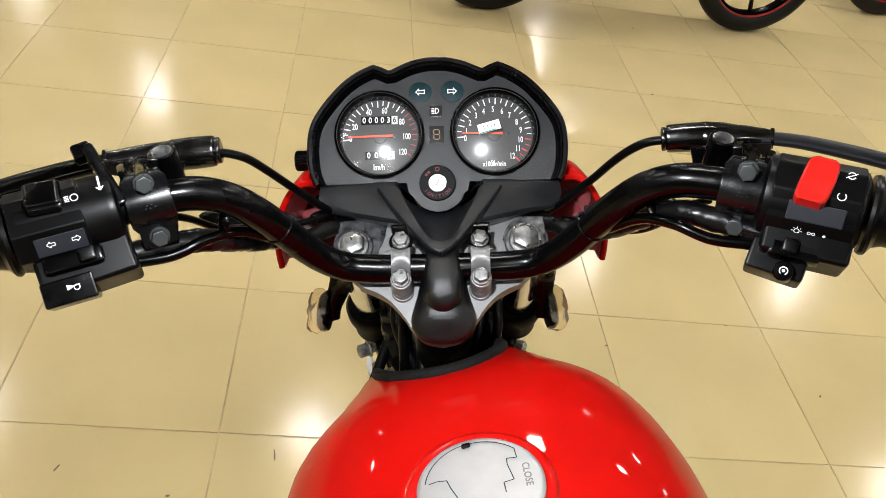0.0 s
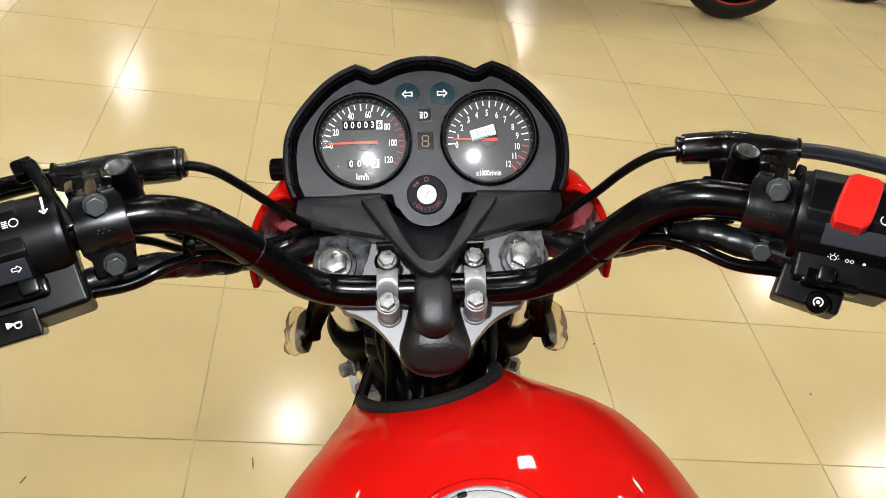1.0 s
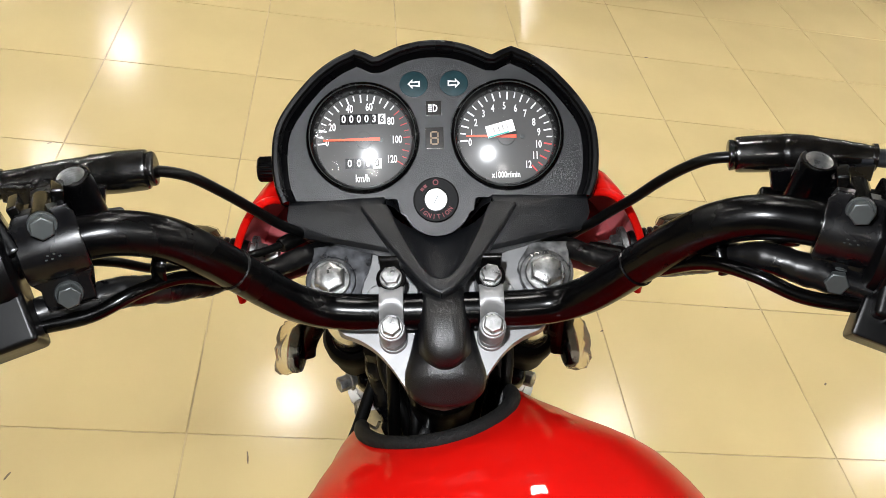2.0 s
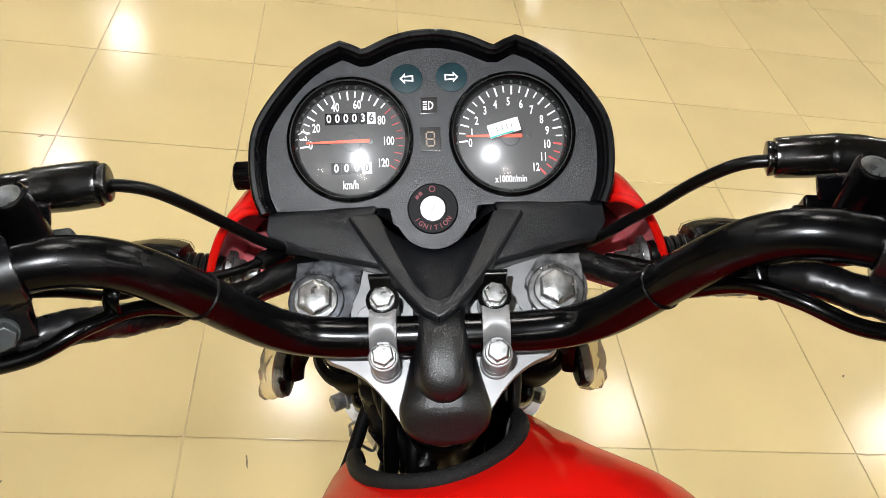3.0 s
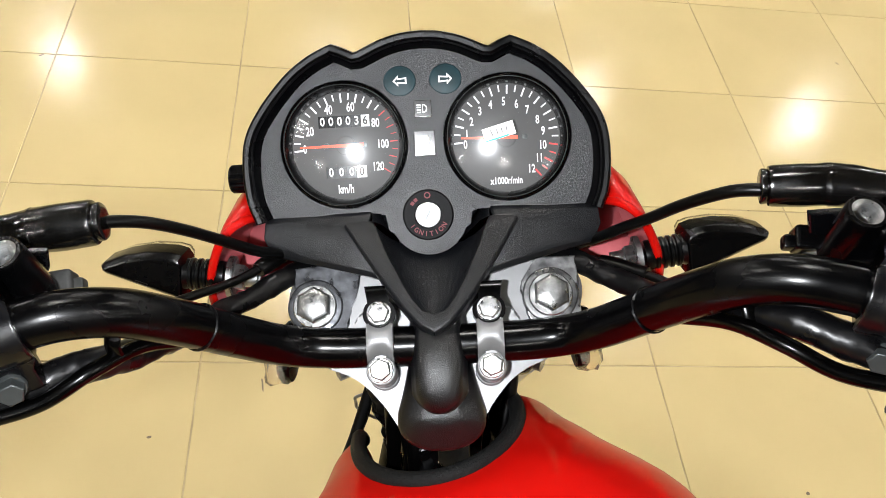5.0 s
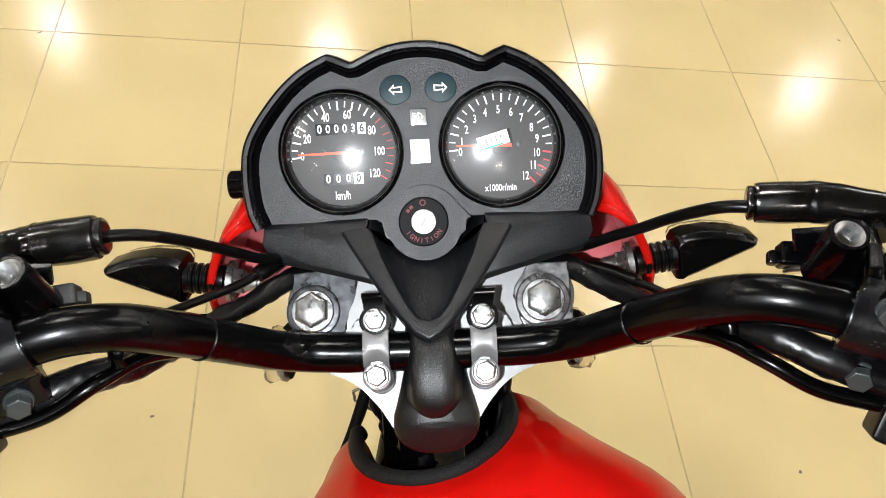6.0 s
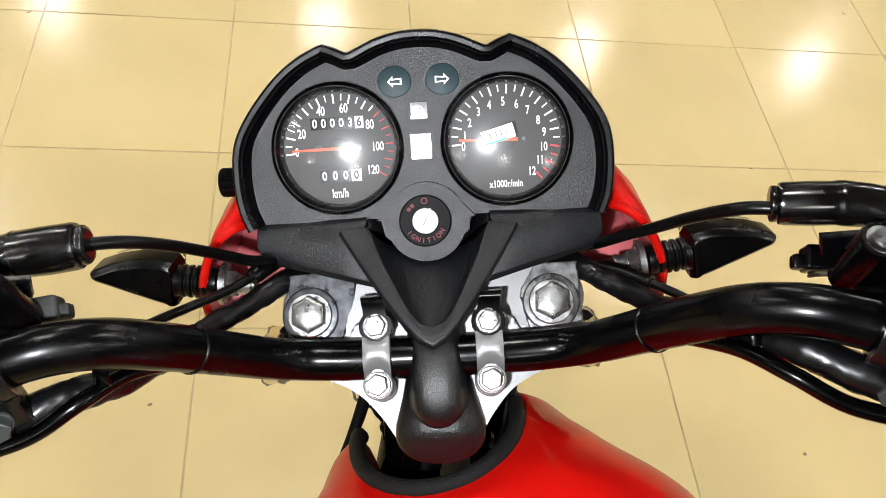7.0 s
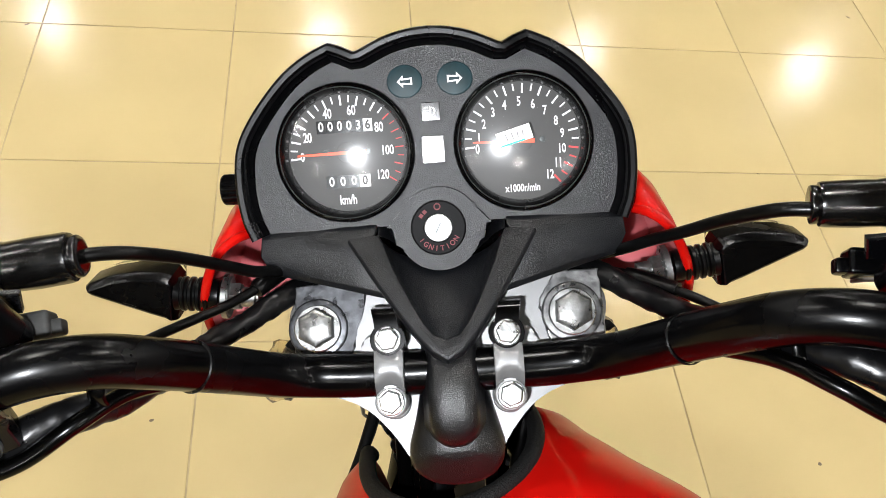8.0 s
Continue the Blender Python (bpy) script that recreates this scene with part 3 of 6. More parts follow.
# ---- lower cowl: two wings and a beak that points at the rider ----
def lower_cowl():
    def strip(bm, rows):
        vs = [[bm.verts.new(p) for p in row] for row in rows]
        for a, b in zip(vs, vs[1:]):
            for i in range(len(a) - 1):
                bm.faces.new((a[i], a[i + 1], b[i + 1], b[i]))

    # beak: a raised band down each flank, and a hollow between the two
    inner = [(0.0335, 0.0762, 0.9300), (0.0310, 0.0700, 0.9312), (0.0265, 0.0565, 0.9285), (0.0215, 0.0455, 0.9258), (0.0166, 0.0352, 0.9234), (0.0118, 0.0262, 0.9212), (0.0064, 0.0190, 0.9198), (0.0, 0.0165, 0.9192)]
    outer = [(0.0490, 0.0740, 0.9310), (0.0442, 0.0655, 0.9298), (0.0385, 0.0560, 0.9276), (0.0310, 0.0440, 0.9248), (0.0230, 0.0318, 0.9222), (0.0148, 0.0200, 0.9200), (0.0072, 0.0112, 0.9184), (0.0, 0.0068, 0.9176)]
    floor_ = [(0.0, 0.0720, 0.9080), (0.0, 0.0640, 0.9100), (0.0, 0.0555, 0.9120), (0.0, 0.0470, 0.9135), (0.0, 0.0385, 0.9147), (0.0, 0.0305, 0.9160), (0.0, 0.0230, 0.9174), (0.0, 0.0178, 0.9188)]
    bm = bmesh.new()
    for s in (-1, 1):
        rows = []
        for k, (a, b, c) in enumerate(zip(inner, outer, floor_)):
            a, b, c = Vector(a), Vector(b), Vector(c)
            f = 1 - k / 7
            wall = b + Vector((0.0006, -0.0008, -0.0022))
            skirt = b + Vector((-0.0010 * f, 0.0010, -0.0110))
            crown = a.lerp(b, 0.5) + Vector((0, 0, 0.0006))
            row = [skirt, wall, b, crown, a]
            for u, h in ((0.06, 0.76), (0.15, 0.54), (0.28, 0.34), (0.46, 0.16), (0.72, 0.04), (1.0, 0.0)):
                p = a.lerp(c, u)
                p.z = c.z + (a.z - c.z) * h
                row.append(p)
            rows.append([Vector((s * p.x, p.y, p.z)) for p in row])
        strip(bm, rows)
        # apron that closes the hollow under the lock island
        strip(bm, [[Vector((s * p[0], p[1], p[2])) for p in ((0.0335, 0.0762, 0.9300), (0.0281, 0.0755, 0.9269), (0.0188, 0.0743, 0.9155), (0.0067, 0.0728, 0.9089), (0.0, 0.0720, 0.9080))],
                   [Vector((s * p[0], p[1], p[2])) for p in ((0.0345, 0.0960, 0.9275), (0.0290, 0.0930, 0.9190), (0.0190, 0.0900, 0.9060), (0.0068, 0.0880, 0.8980), (0.0, 0.0880, 0.8960))]])
    bmesh.ops.remove_doubles(bm, verts=bm.verts, dist=0.0005)
    cowl = part("lower_cowl", bm, COWL_PLASTIC, bike, "black grained plastic cowl with pointed beak", 34)
    m = cowl.modifiers.new("round", "BEVEL")
    m.width, m.segments, m.limit_method, m.angle_limit = 0.0008, 2, "ANGLE", radians(22)
    for s in (-1, 1):
        bm = bmesh.new()
        # wing: hidden upper edge, upper edge, middle, lower edge, underside
        strip(bm, [[(s * 0.0340, 0.0950, 0.9280), (s * 0.052, 0.0960, 0.9280), (s * 0.072, 0.0960, 0.9270), (s * 0.0960, 0.0960, 0.9260)],
                   [(s * 0.0345, 0.0795, 0.9300), (s * 0.052, 0.0800, 0.9295), (s * 0.072, 0.0805, 0.9285), (s * 0.0965, 0.0810, 0.9270)],
                   [(s * 0.0400, 0.0680, 0.9270), (s * 0.053, 0.0695, 0.9265), (s * 0.073, 0.0715, 0.9245), (s * 0.0978, 0.0745, 0.9205)],
                   [(s * 0.0320, 0.0478, 0.9180), (s * 0.049, 0.0545, 0.9165), (s * 0.071, 0.0625, 0.9155), (s * 0.0945, 0.0700, 0.9140)],
                   [(s * 0.0315, 0.0462, 0.9150), (s * 0.048, 0.0530, 0.9130), (s * 0.070, 0.0610, 0.9120), (s * 0.0920, 0.0685, 0.9110)],
                   [(s * 0.0300, 0.0520, 0.9050), (s * 0.047, 0.0600, 0.9030), (s * 0.068, 0.0680, 0.9020), (s * 0.0890, 0.0760, 0.9010)]])
        strip(bm, [[(s * 0.0960, 0.0960, 0.9260), (s * 0.0965, 0.0810, 0.9270), (s * 0.0978, 0.0745, 0.9205), (s * 0.0945, 0.0700, 0.9140), (s * 0.0920, 0.0685, 0.9110), (s * 0.0890, 0.0760, 0.9010)],
                   [(s * 0.0955, 0.1020, 0.9180), (s * 0.0960, 0.0990, 0.9170), (s * 0.0968, 0.0960, 0.9120), (s * 0.0935, 0.0930, 0.9080), (s * 0.0910, 0.0910, 0.9040), (s * 0.0880, 0.0900, 0.9000)]])
        bmesh.ops.remove_doubles(bm, verts=bm.verts, dist=0.0004)
        wing = part("cowl_wing", bm, COWL_PLASTIC, cowl, "", 32)
        m = wing.modifiers.new("thick", "SOLIDIFY")
        m.thickness, m.offset = 0.0018, -1
        m = wing.modifiers.new("round", "BEVEL")
        m.width, m.segments, m.limit_method, m.angle_limit = 0.0012, 2, "ANGLE", radians(28)
    return cowl


lower_cowl()


# ---- handlebar ----
BAR = [(0.0, 0.0110, 0.8980), (0.026, 0.0111, 0.8980), (0.050, 0.0114, 0.8983), (0.0705, 0.0110, 0.9015), (0.0860, 0.0068, 0.9125), (0.0985, 0.0000, 0.9300), (0.1100, -0.0092, 0.9520),
       (0.1220, -0.0182, 0.9730), (0.1360, -0.0262, 0.9905), (0.1530, -0.0340, 1.0010), (0.171, -0.0415, 1.0040), (0.200, -0.0545, 1.0040)]
GRIP = Vector((0.910, -0.410, -0.010)).normalized()
BAR_END = Vector((0.171, -0.0415, 1.0040))


def handlebar():
    half = [Vector(p) for p in BAR] + [BAR_END + GRIP * 0.23]
    pts = [Vector((-p.x, p.y, p.z)) for p in half[:0:-1]] + half
    bm = bmesh.new()
    tube(bm, pts, 0.0111, 24, 7)
    bar = part("handlebar", bm, BAR_PAINT, bike, "gloss black tubular handlebar with upswept ends", 60)
    for s in (-1, 1):
        p0, p1 = (Vector((-0.1105, -0.0096, 0.9529)), Vector((-0.1130, -0.0115, 0.9573))) if s < 0 else (Vector((0.1060, -0.0062, 0.9445)), Vector((0.1085, -0.0083, 0.9492)))
        bm = bmesh.new()
        lathe(bm, axis_frame((p0 + p1) / 2, p1 - p0), [(0.0112, -0.0009), (0.0119, -0.0004), (0.0119, 0.0004), (0.0112, 0.0009)], 24)
        part("seam_band", bm, PLASTIC_SMOOTH, bar)
    return bar


handlebar()


# ---- bar clamps and top bridge, in the frame of the steering head ----
def capsule(x, ya, yb, r, waist, n=12):
    """A long rounded outline in plan, from bolt to bolt, a little waisted."""
    right = [(x + r * math.cos(a), yb + r * math.sin(a)) for a in (radians(-80 + 170 * i / n) for i in range(n + 1))]
    top = [(2 * x - p, q) for p, q in right[-2::-1]]
    low_left = [(x - r * math.cos(a), ya - r * math.sin(a)) for a in (radians(-80 + 170 * i / n) for i in range(n + 1))]
    low_right = [(2 * x - p, q) for p, q in low_left[-2::-1]]
    return right + top + [(x - waist, (ya + yb) / 2)] + low_left + low_right + [(x + waist, (ya + yb) / 2)]


def bar_clamp(x):
    front, rear, w = 0.0168, -0.0136, 0.0073
    bm = bmesh.new()
    prism(bm, capsule(x, rear, front, 0.0080, 0.0074), HEAD, -0.0020, 0.0120, 0.0011, 3)
    # saddle over the bar, with a hollow shoulder round each bolt
    rows = []
    for i in range(9):
        u = -0.0071 + 0.0142 * i / 8
        y0, y1 = rear + math.sqrt(0.0082 ** 2 - u * u), front - math.sqrt(0.0079 ** 2 - u * u)
        soft = 0.0010 * (abs(u) / 0.0071) ** 6
        row = [bm.verts.new(HEAD @ Vector((x + u, y0 - 0.0004, 0.0100)))]
        for k in range(9):
            y = y0 + (y1 - y0) * k / 8
            edge = 0.0009 if k in (0, 8) else 0.0002 if k in (1, 7) else 0.0
            crown = min(math.sqrt(0.0180 ** 2 - (y - 0.0016) ** 2), 0.0132 + 0.75 * (y - y0))
            row.append(bm.verts.new(HEAD @ Vector((x + u, y, crown - soft - edge))))
        row.append(bm.verts.new(HEAD @ Vector((x + u, y1 + 0.0004, 0.0100))))
        rows.append(row)
    low = [[bm.verts.new(HEAD @ (HEAD.inverted() @ v.co + Vector((0, 0, -0.0060)))) for v in row] for row in (rows[0], rows[-1])]
    for a, b in zip([low[0]] + rows, rows + [low[1]]):
        for k in range(10):
            bm.faces.new((a[k], a[k + 1], b[k + 1], b[k]))
    clamp = part("bar_clamp", bm, ALUMINIUM, bike, "silver aluminium handlebar clamp with two bolts", 34)
    # lower half, standing on the bridge
    bm = bmesh.new()
    prism(bm, capsule(x, rear - 0.0006, front, w + 0.0004, 0.0078), HEAD, -0.0112, -0.0032, 0.0009, 2)
    prism(bm, capsule(x, rear - 0.0008, front + 0.002, w + 0.0014, 0.0092), HEAD, -0.0125, -0.0088, 0.0014, 3)
    part("clamp_foot", bm, ALUMINIUM, clamp, "", 34)
    for y, z in ((front, 0.0134), (rear, 0.0120)):
        turn = 12 + 700 * x + 900 * y
        bm = bmesh.new()
        hex_bolt(bm, HEAD @ pose(x, y, z, 0, 0, turn), 0.0102, 0.0070, 0.0068)
        bolt = part("clamp_bolt", bm, ZINC, clamp, "shiny flanged hexagon bolt")
        letters("grade_mark", [("8.8", 0, 0, 0.0036, 0, 1.0)], HEAD @ pose(x, y, z + 0.0074, 0, 0, turn * 0.4), STAMP, bolt)
    # black bracket strap under the front bolt, bent down ahead of it to the instruments
    sgn = 1 if x > 0 else -1
    bm = bmesh.new()
    ring = [(x + 0.0090 * math.cos(a), front + 0.0090 * math.sin(a)) for a in (radians(d) for d in range(140, 401, 20))]
    prism(bm, ring, HEAD, 0.0120, 0.0134, 0.0004, 1)
    line = smooth_path([(0.0188, 0.0127, 0.0), (0.0255, 0.0127, 0.25), (0.0295, 0.0120, 0.5), (0.0318, 0.0095, 0.7), (0.0332, 0.0020, 0.85), (0.0345, -0.0060, 1.0)], 3)
    rows = []
    for p in line:
        cx, hw = x + sgn * 0.0036 * p.z, 0.0060 - 0.0006 * p.z
        rows.append([bm.verts.new(HEAD @ Vector((cx + q, p.x + d, p.y + d))) for q, d in ((-hw, -0.0007), (hw, -0.0007), (hw, 0.0007), (-hw, 0.0007))])
    for a, b in zip(rows, rows[1:]):
        for k in range(4):
            bm.faces.new((a[k], a[(k + 1) % 4], b[(k + 1) % 4], b[k]))
    bm.faces.new(rows[0])
    bm.faces.new(rows[-1])
    part("bracket_strap", bm, GLOSS_BLACK, clamp, "black steel strap", 34)
    return clamp


for cx in (-0.0297, 0.0296):
    bar_clamp(cx)


def top_bridge():
    arms = [(0.0, 0.052), (0.040, 0.050), (0.060, 0.051), (0.075, 0.048), (0.0840, 0.040), (0.0855, 0.028), (0.080, 0.014), (0.071, 0.003), (0.0615, -0.006), (0.051, -0.0115), (0.040, -0.018),
            (0.030, -0.026), (0.015, -0.034), (0.0, -0.036)]
    raised = [(0.0, 0.022), (0.037, 0.022), (0.0445, 0.019), (0.0475, 0.012), (0.0500, 0.004), (0.0570, -0.001), (0.0630, -0.005), (0.0622, -0.0090), (0.0505, -0.0138), (0.0405, -0.0205), (0.0315, -0.0305), (0.0257, -0.0390), (0.0203, -0.0468), (0.0125, -0.0533), (0.0, -0.0564)]
    bm = bmesh.new()
    for half, low, high, bevel in ((arms, -0.030, -0.0190, 0.0030), (raised, -0.0225, -0.0115, 0.0014)):
        path = [(p.x, p.y) for p in smooth_path([(x, y, 0) for x, y in half], 3)]
        prism(bm, path + [(-x, y) for x, y in path[-2:0:-1]], HEAD, low, high, bevel, 3)
    bridge = part("top_bridge", bm, ALUMINIUM, bike, "silver painted aluminium fork bridge", 40)
    for s in (-1, 1):
        at = HEAD @ Matrix.Translation((-0.0693, 0.0268, -0.0175) if s < 0 else (0.0662, 0.0274, -0.0160))
        bm = bmesh.new()
        lathe(bm, at, [(0.0160, -0.026), (0.0160, 0.0012), (0.0156, 0.0018), (0.0148, 0.0022), (0.0120, 0.0023), (0.0, 0.0023)], 36)
        part("fork_collar", bm, GREY_PAINT if s < 0 else PALE_ZINC, bridge)
        bm = bmesh.new()
        lathe(bm, at, [(0.0126, 0.002), (0.0126, 0.0034), (0.0120, 0.0042), (0.0, 0.0042)], 36)
        for (r0, z0), (r1, z1) in zip(((0.0106, 0.0040), (0.0106, 0.0088), (0.0098, 0.0104), (0.0080, 0.0114), (0.0045, 0.0120)), ((0.0106, 0.0088), (0.0098, 0.0104), (0.0080, 0.0114), (0.0045, 0.0120), (0.0, 0.0122))):
            lo = [bm.verts.new(at @ Vector((r0 * math.cos(math.pi / 3 * i + 0.5), r0 * math.sin(math.pi / 3 * i + 0.5), z0))) for i in range(6)]
            hi = [bm.verts.new(at @ Vector((r1 * math.cos(math.pi / 3 * i + 0.5), r1 * math.sin(math.pi / 3 * i + 0.5), z1))) for i in range(6)] if r1 else [bm.verts.new(at @ Vector((0, 0, z1)))] * 6
            for i in range(6):
                k = (i + 1) % 6
                bm.faces.new((lo[i], lo[k], hi[k], hi[i]) if r1 else (lo[i], lo[k], hi[0]))
        bmesh.ops.remove_doubles(bm, verts=bm.verts, dist=0.00005)
        part("fork_cap", bm, ZINC, bridge, "bright worn hexagonal fork cap bolt", 28)
        # dark cover plate beside the cap
        bm = bmesh.new()
        if s < 0:
            o = [(0.0440, 0.054), (0.0430, 0.044), (0.0445, 0.036), (0.0460, 0.031), (0.0485, 0.026), (0.0500, 0.0225), (0.0500, 0.0160), (0.0525, 0.0115), (0.0620, 0.0105), (0.0790, 0.0105), (0.0825, 0.0150), (0.0815, 0.050)]
        else:
            o = [(0.0590, 0.050), (0.0540, 0.042), (0.0500, 0.036), (0.0490, 0.031), (0.0515, 0.0255), (0.0520, 0.0180), (0.0545, 0.0120), (0.0630, 0.0105), (0.0800, 0.0105), (0.0835, 0.0150), (0.0825, 0.050)]
        o = [(x * s, y) for x, y in o]
        prism(bm, o if s > 0 else o[::-1], HEAD, -0.024, -0.0168 if s < 0 else -0.0155, 0.0012, 2)
        part("cap_plate", bm, GREY_PAINT if s < 0 else PALE_ZINC, bridge, "mottled grey plate round the fork cap" if s < 0 else "mottled silver plate round the fork cap")
    return bridge


top_bridge()


def stem_cover():
    """The black cover over the steering stem: a raised round-ended tongue on a column that flares to a rounded foot."""
    def both(half):
        return half + [(-x, y) for x, y in half[::-1]]
    back = HEAD.inverted()

    def seat(bm, hump, fall):
        # a little off the middle, bowed down ahead under the beak and falling away behind
        for v in bm.verts:
            p = back @ v.co
            f = min(1.0, max(0.0, -p.y / 0.012))
            past = max(0.0, -0.010 - p.y)
            upper = min(1.0, max(0.0, (p.z + 0.006) / 0.008))
            dz = hump * (f * f * (3 - 2 * f) * 0.0035 - 0.15 * past - 4.0 * past * past) - fall * upper * max(0.0, -0.036 - p.y)
            v.co = HEAD @ Vector((p.x + 0.0012, p.y, p.z + dz - 0.45 * max(0.0, p.y + 0.006)))
    arc = [(0.0126 * math.cos(a), -0.0249 + 0.0126 * math.sin(a)) for a in (radians(d) for d in range(0, -90, -9))]
    bm = bmesh.new()
    dome(bm, both([(0.0130, 0.034), (0.0130, 0.018), (0.0129, 0.004), (0.0128, -0.012), *arc]), HEAD,
         [(-0.0028, 0.0030), (-0.0015, 0.0056), (-0.0006, 0.0090), (0.0, 0.0124), (0.0007, 0.0146), (0.0019, 0.0161), (0.0038, 0.0172), (0.0060, 0.0180), (0.0084, 0.0185)], True)
    seat(bm, 1.0, 0.0)
    cover = part("stem_cover", bm, COVER_PLASTIC, bike, "black grained plastic steering stem cover", 60, "", False)
    foot = [(0.0163, 0.032), (0.0163, 0.018), (0.0163, 0.006), (0.0166, -0.004), (0.0178, -0.012), (0.0196, -0.020), (0.0218, -0.028), (0.0239, -0.0355), (0.0243, -0.0400)]
    end = [(0.0243 * max(0.0, math.cos(a)) ** 0.85, -0.0405 - 0.0164 * math.sin(a)) for a in (radians(d) for d in range(8, 90, 6))]
    bm = bmesh.new()
    dome(bm, both(foot + end), HEAD,
         [(0.0, -0.0120), (0.0, -0.0058), (0.0005, -0.0034), (0.0014, -0.0014), (0.0030, 0.0006), (0.0052, 0.0024), (0.0078, 0.0040), (0.0105, 0.0054), (0.0130, 0.0065), (0.0148, 0.0071)], True)
    seat(bm, 0.0, 0.24)
    part("cover_foot", bm, COVER_PLASTIC, cover, "", 60, "", False)
    return cover


stem_cover()


# ---- handlebar controls ----
def control_frame(side, along):
    """On the bar's outer end: x to the right along the bar, z towards the rider's eyes, y up the slope."""
    p = BAR_END + GRIP * along
    out = Vector((side * GRIP.x, GRIP.y, GRIP.z))
    x = out * side
    z = Vector((0, -0.70, 0.71))
    z = (z - x * z.dot(x)).normalized()
    return basis((side * p.x, p.y, p.z), x, z.cross(x), z)


def mark_ring(bm, m, r, w, a0=0, a1=360, n=20):
    """A thin printed arc."""
    ring = []
    for i in range(n + 1):
        a = radians(a0 + (a1 - a0) * i / n)
        ring.append([bm.verts.new(m @ Vector((q * math.cos(a), q * math.sin(a), 0))) for q in (r, r - w)])
    for a, b in zip(ring, ring[1:]):
        bm.faces.new((a[0], b[0], b[1], a[1]))


def mark_line(bm, m, x0, y0, x1, y1, w):
    d = Vector((x1 - x0, y1 - y0))
    n = Vector((-d.y, d.x)).normalized() * (w / 2)
    vs = [bm.verts.new(m @ Vector((x, y, 0))) for x, y in ((x0 + n.x, y0 + n.y), (x1 + n.x, y1 + n.y), (x1 - n.x, y1 - n.y), (x0 - n.x, y0 - n.y))]
    bm.faces.new(vs)


def grip(side):
    bm = bmesh.new()
    m = control_frame(side, 0.0905) @ pose(0, 0, 0, 0, 90 * side, 0)
    prof = [(0.0112, 0.0), (0.0235, 0.0), (0.0245, 0.002), (0.0240, 0.004), (0.0190, 0.007), (0.0170, 0.012)]
    for i in range(28):
        z = 0.018 + i * 0.0038
        prof += [(0.0168, z), (0.0168, z + 0.0022), (0.0160, z + 0.0026), (0.0160, z + 0.0036)]
    lathe(bm, m, prof + [(0.0165, 0.126), (0.0150, 0.130), (0, 0.130)], 28)
    return part("grip", bm, RUBBER, bike, "ribbed black rubber handlebar grip", 30)


